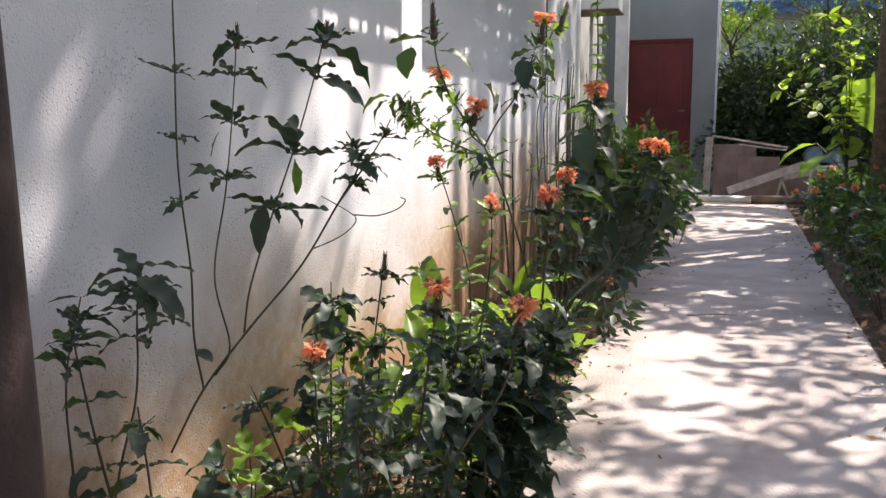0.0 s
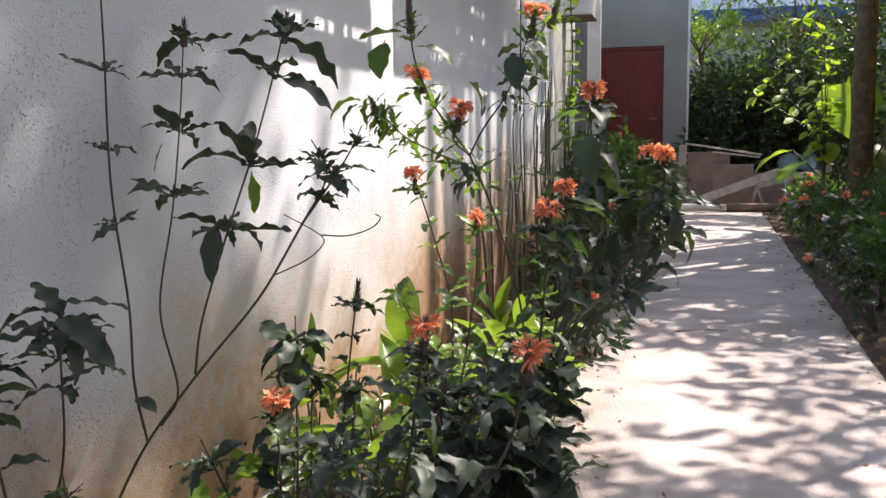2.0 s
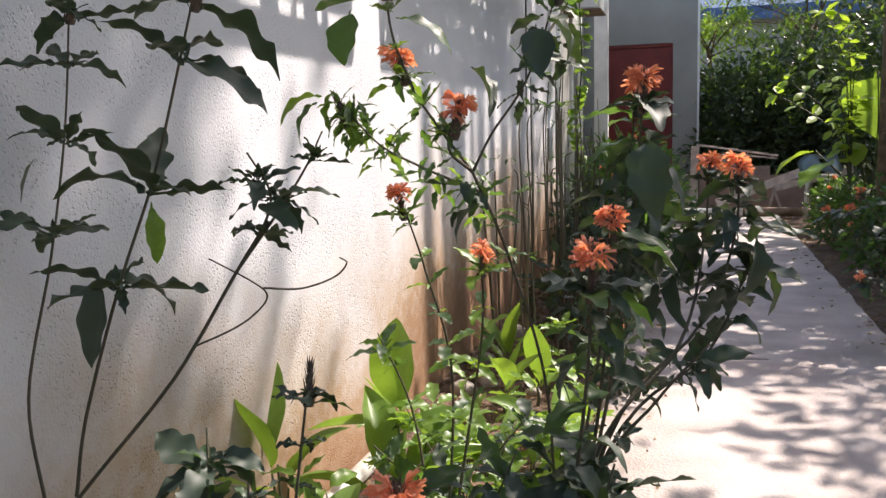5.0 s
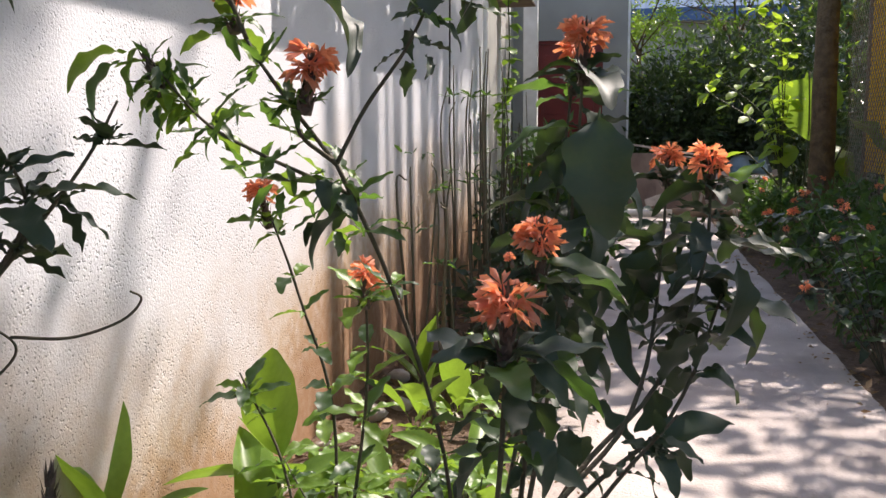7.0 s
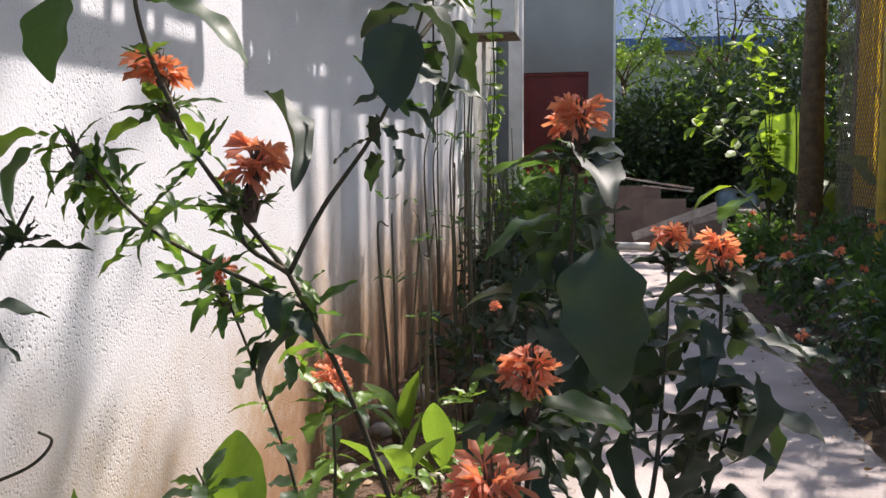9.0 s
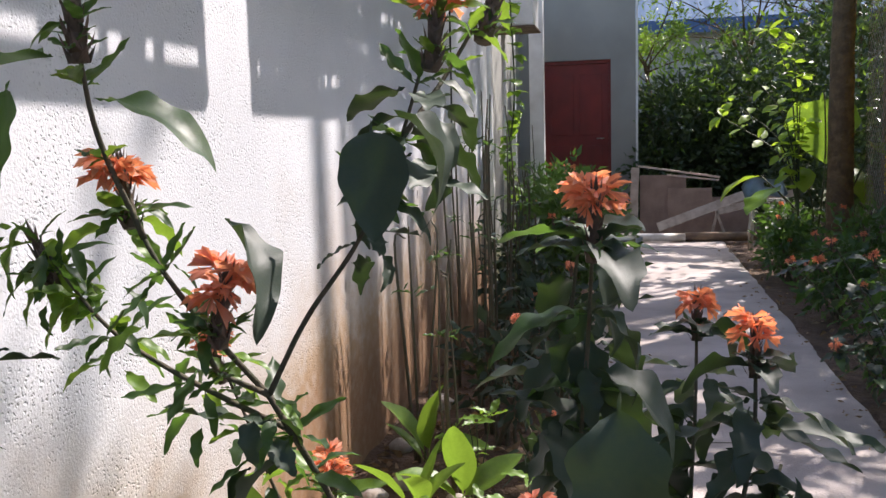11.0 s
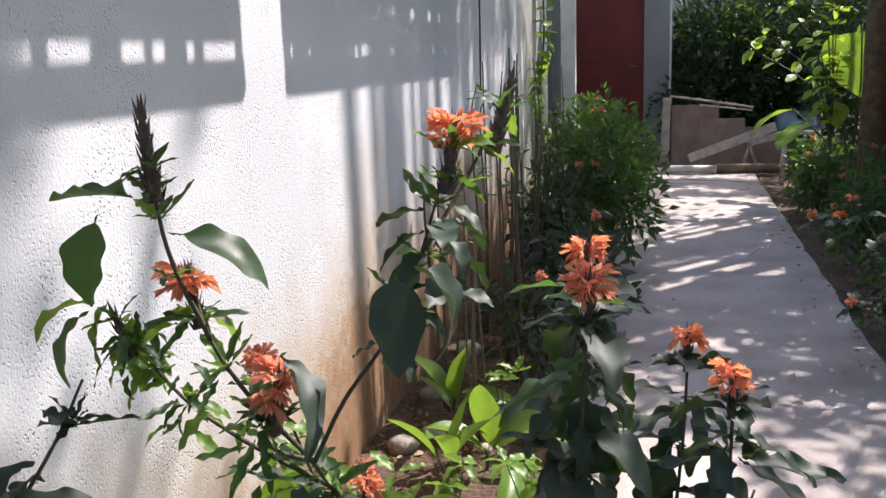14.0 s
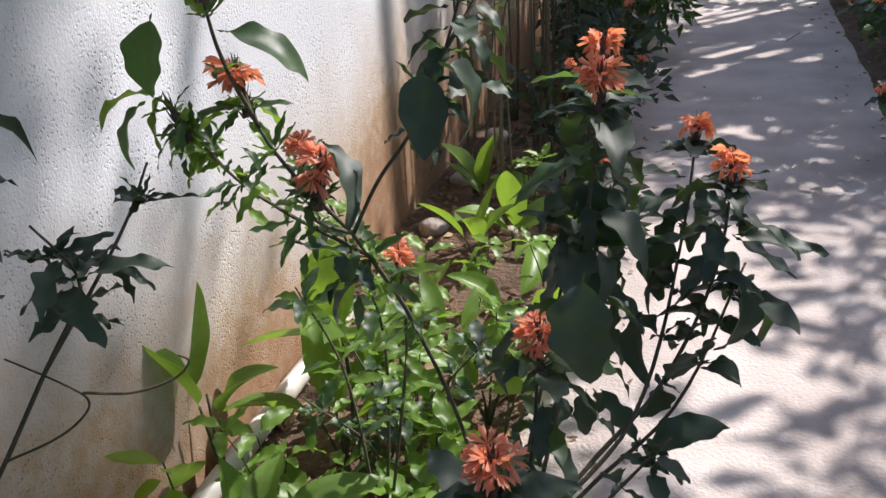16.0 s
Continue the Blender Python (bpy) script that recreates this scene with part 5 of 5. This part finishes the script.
for tip in ((-0.55, 0.0, 1.55), (-0.35, 0.1, 1.78), (0.05, 0.0, 1.75), (-0.15, -0.1, 1.45), (0.10, 0.1, 1.35), (-0.62, 0.1, 1.42), (-0.05, 0.0, 1.15), (0.0, 0.2, 2.05), (-0.2, 0.3, 2.2)):
    line = smooth_line([(0, 0, -0.03), (0.04, 0, 0.5), (0.02 + tip[0] * 0.25, tip[1] * 0.3, tip[2] * 0.75), tip], 6)
    bm = bmesh.new()
    tube(bm, line, 0.011, 0.003, 6, 0.1)
    part("branch", bm, M_GSTEM, root, smooth=True)
    for q in line[10::2]:
        leaves_at(root, LIME, q, (tip[0], tip[1], 0.5), 2, 0.16, rnd, 0.2)
    leaves_at(root, LIME, line[-1], (tip[0], tip[1], 0.4), 4, 0.16, rnd, 0.3)
root = thing("taro_plant", (1.95, 11.9, -0.05), "plant with big heart-shaped leaves glowing in sun", "plant")
for at, way, s, meshes in (((0.06, -0.05, 1.62), (0.1, 0.2, -1), 0.66, HEART), ((-0.45, 0.2, 0.86), (-1, -0.3, -0.15), 0.5, LIME), ((-0.35, 0.0, 0.75), (-0.6, -0.5, -0.3), 0.45, HEART),
                           ((0.2, 0.1, 0.9), (0.6, -0.6, -0.3), 0.5, HEART), ((-0.15, -0.1, 0.95), (-0.1, -0.9, -0.5), 0.4, LIME), ((0.45, -0.2, 1.15), (0.5, -0.8, -0.2), 0.5, HEART)):
    bm = bmesh.new()
    tube(bm, smooth_line([(0, 0, -0.03), Vector(at) * 0.5 + Vector((0.05, 0, 0.1)), at], 5), 0.012, 0.006, 7)
    part("stalk", bm, M_GSTEM, root, smooth=True)
    place("leaf", rnd.choice(meshes), root, aim(at, way, s, rnd.uniform(-0.3, 0.3)))

# heart-leaved vine climbing at the house corner
root = thing("climbing_vine", (-0.55, 9.5, -0.04), "vine with small heart-shaped leaves climbing a pole", "vine")
line = smooth_line([(0, 0, -0.03), (0.03, 0.02, 0.6), (-0.02, 0, 1.1), (0.02, 0.02, 1.6), (0.0, 0, 2.3)], 8)
bm = bmesh.new()
tube(bm, line, 0.012, 0.005, 6, 0.1)
part("stem", bm, M_GSTEM, root, smooth=True)
for q in line[6:]:
    for _ in range(3):
        a = rnd.uniform(0, 6.28)
        place("leaf", rnd.choice(HEART), root, aim(q, (math.cos(a), math.sin(a), rnd.uniform(-0.6, 0.2)), rnd.uniform(0.07, 0.12), 0))

# ---- thick greenery beyond, far house and wires ----
# tall shrubs at y 4.0 and 0.8 are unseen, added to block skylight
for i, (x, y, h, r, n, s) in enumerate(((0.95, 16.4, 2.2, 0.72, 5200, 0.12), (1.9, 16.9, 2.55, 0.9, 5600, 0.13), (3.1, 15.6, 3.1, 1.0, 5600, 0.13), (4.2, 13.2, 3.0, 1.1, 4200, 0.13),
                                        (2.4, 18.5, 3.0, 1.2, 4200, 0.14), (4.6, 10.3, 2.8, 1.1, 3000, 0.13), (4.7, 7.2, 2.6, 1.1, 2200, 0.12), (4.6, 4.0, 4.0, 1.4, 4200, 0.15), (4.4, 0.8, 4.2, 1.5, 4200, 0.15),
                                        (5.0, 17.5, 3.9, 1.5, 4000, 0.15), (3.2, 13.9, 2.0, 0.6, 1800, 0.11), (0.9, 17.6, 2.2, 0.8, 3500, 0.13))):
    cl = [((0, 0, h * 0.62), (r, r * 0.8, h * 0.38)), ((-r * 0.4, -r * 0.4, h * 0.32), (r * 0.8, r * 0.7, h * 0.32)), ((r * 0.5, -r * 0.2, h * 0.4), (r * 0.7, r * 0.7, h * 0.38))]
    shrub("hedge_shrub", (x, y, -0.09), cl, n, s, M_HEDGE, "dense dark green shrub round the yard, some unseen to cut skylight", "shrub", "shrubs behind the yard", 200 + i, (), 0.5, 7, 0.03)
    root = bpy.data.objects["hedge_shrub" if i == 0 else "hedge_shrub.%03d" % i]
    # brighter leaves over the upper half, sunlight on the hedge put in as colour
    rng = np.random.RandomState(260 + i)
    ps, ws = blob_points((0, -r * 0.1, h * 0.66), (r, r * 0.85, h * 0.40), n // 14, rng, 0.9)
    keep = ps[:, 2] > h * 0.5
    leaf_cloud("young_foliage", ps[keep], ws[keep] + rng.normal(size=ws[keep].shape) * 0.5, rng.uniform(0.6, 1.2, keep.sum()) * s, M_FRESH, root, 0.34)


def airy_tree(at, top, lean, boughs, leaf, mat, label, seed, tuft, wood):
    """A thin crooked tree: boughs that fork twice, with tufts of leaves along the last twigs."""
    rnd = random.Random(seed)
    rng = np.random.RandomState(seed)
    root = thing("garden_tree", at, label, "tree", "trees against the sky")
    tip = Vector((lean[0], lean[1], top * 0.6))
    bm_ = bmesh.new()
    tube(bm_, smooth_line([(0, 0, -0.05), tip * 0.5 + Vector((0.08, 0, 0)), tip], 6), wood * 3.2, wood * 2, 9, 0.1)
    part("trunk", bm_, M_BARK, root, smooth=True)
    spots = []
    for k in range(boughs):
        a_ = 2 * math.pi * k / boughs + rnd.uniform(-0.4, 0.4)
        start = tip * rnd.uniform(0.72, 1.0)
        reach = top * rnd.uniform(0.22, 0.38)
        end = start + Vector((math.cos(a_) * reach, math.sin(a_) * reach, top * rnd.uniform(0.05, 0.38)))
        bend = Vector((rnd.uniform(-0.2, 0.2), rnd.uniform(-0.2, 0.2), rnd.uniform(0.05, 0.35)))
        line = smooth_line([start, start.lerp(end, 0.45) + bend, end], 6)
        bm_ = bmesh.new()
        tube(bm_, line, wood, wood * 0.35, 6, 0.2)
        bough = part("bough", bm_, M_BARK, root, smooth=True)
        for _ in range(7):
            q = line[rnd.randrange(3, len(line))]
            out = Vector((rnd.uniform(-1, 1), rnd.uniform(-1, 1), rnd.uniform(-0.35, 0.7))) * top * 0.10
            twig = smooth_line([q, q + out * 0.5 + Vector((0, 0, 0.05)), q + out], 4)
            bm_ = bmesh.new()
            tube(bm_, twig, wood * 0.4, wood * 0.15, 4, 0.2)
            part("twig", bm_, M_BARK, bough, smooth=True)
            if tuft:
                for q in twig[3:]:
                    spots.append(np.array(q) + rng.normal(size=(tuft, 3)) * 0.075)
    if spots:
        ps_ = np.concatenate(spots)
        leaf_cloud("crown", ps_, rng.normal(size=ps_.shape), rng.uniform(0.6, 1.2, len(ps_)) * leaf, mat, root, 0.30)
    return root


airy_tree((0.75, 19.8, -0.09), 4.4, (-0.25, 0.0), 9, 0.13, M_FRESH, "thin tree with light airy leaf tufts against sky", 301, 5, 0.016)
airy_tree((2.25, 20.6, -0.09), 5.0, (0.1, 0.0), 12, 0.10, M_HEDGE, "nearly bare thin tree with dark crooked branches", 302, 1, 0.022)
airy_tree((3.9, 19.6, -0.09), 5.6, (0.2, 0.1), 12, 0.12, M_HEDGE, "thin-branched tree with small leaves against the sky", 303, 7, 0.022)
airy_tree((6.2, 21.0, -0.09), 6.0, (0.0, 0.2), 12, 0.13, M_HEDGE, "thin-branched tree with leaves behind the hedge", 304, 9, 0.022)
root = thing("house", (6.5, 34.0, -0.09), "far house with pale blue sheet roof and dark blue fascia", "house")
bm = bmesh.new()
box(bm, (-8, 0.6, 0), (8, 9, 4.85))
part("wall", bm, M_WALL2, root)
bm = bmesh.new()
up = Vector((0, 4.6, 2.6))
low = [Vector((-8.6 + 17.2 * k / 80, -0.01 * (k % 2), 5.05 + 0.018 * (k % 2))) for k in range(81)]
pairs = [(bm.verts.new(c), bm.verts.new(c + up)) for c in low]
for q0, q1 in zip(pairs, pairs[1:]):
    bm.faces.new((q0[0], q1[0], q1[1], q0[1]))
part("roof", bm, M_ROOF, root)
bm = bmesh.new()
box(bm, (-8.6, -0.08, 4.62), (8.6, -0.03, 5.06), 0.01)
part("fascia", bm, M_FASCIA, root)
root = thing("utility_line", (-10.0, 26.0, -0.09), "dark overhead wires between two plain poles", "power line")
for x in (0.0, 26.0):
    bm = bmesh.new()
    tube(bm, [Vector((x, 0, -0.05)), Vector((x, 0.02, 3.0)), Vector((x, 0, 7.2))], 0.12, 0.09, 10, 0.03)
    part("pole", bm, M_WOOD, root, smooth=True)
for z in (5.75, 5.25):
    bm = bmesh.new()
    tube(bm, smooth_line([(0, 0, z + 0.35), (9, 0, z), (17, 0, z + 0.05), (26, 0, z + 0.4)], 8), 0.018, 0.018, 5)
    part("wire", bm, M_CABLE, root, smooth=True)

# small fallen pink petals at the path edge
rnd = random.Random(19)
for k in range(6):
    bm = bmesh.new()
    v = [bm.verts.new((0.012 * math.cos(a) * (1 + 0.4 * math.cos(2 * a)), 0.009 * math.sin(a), 0.003 * math.sin(3 * a))) for a in [6.283 * j / 10 for j in range(10)]]
    c = bm.verts.new((0, 0, -0.002))
    for j in range(10):
        bm.faces.new((c, v[j], v[(j + 1) % 10]))
    bmesh.ops.solidify(bm, geom=list(bm.faces), thickness=0.0008)
    ob = tagged(part("fallen_petal", bm, M_PINK, None, "small magenta petal fallen on the soil", True), "", "petal", "fallen petals")
    x, y = -0.03 + rnd.uniform(-0.06, 0.03), 3.38 + rnd.uniform(-0.08, 0.1)
    ob.matrix_world = pose(x, y, soil_height(x, y) + 0.012, rnd.uniform(-15, 15), rnd.uniform(-15, 15), rnd.uniform(0, 360))
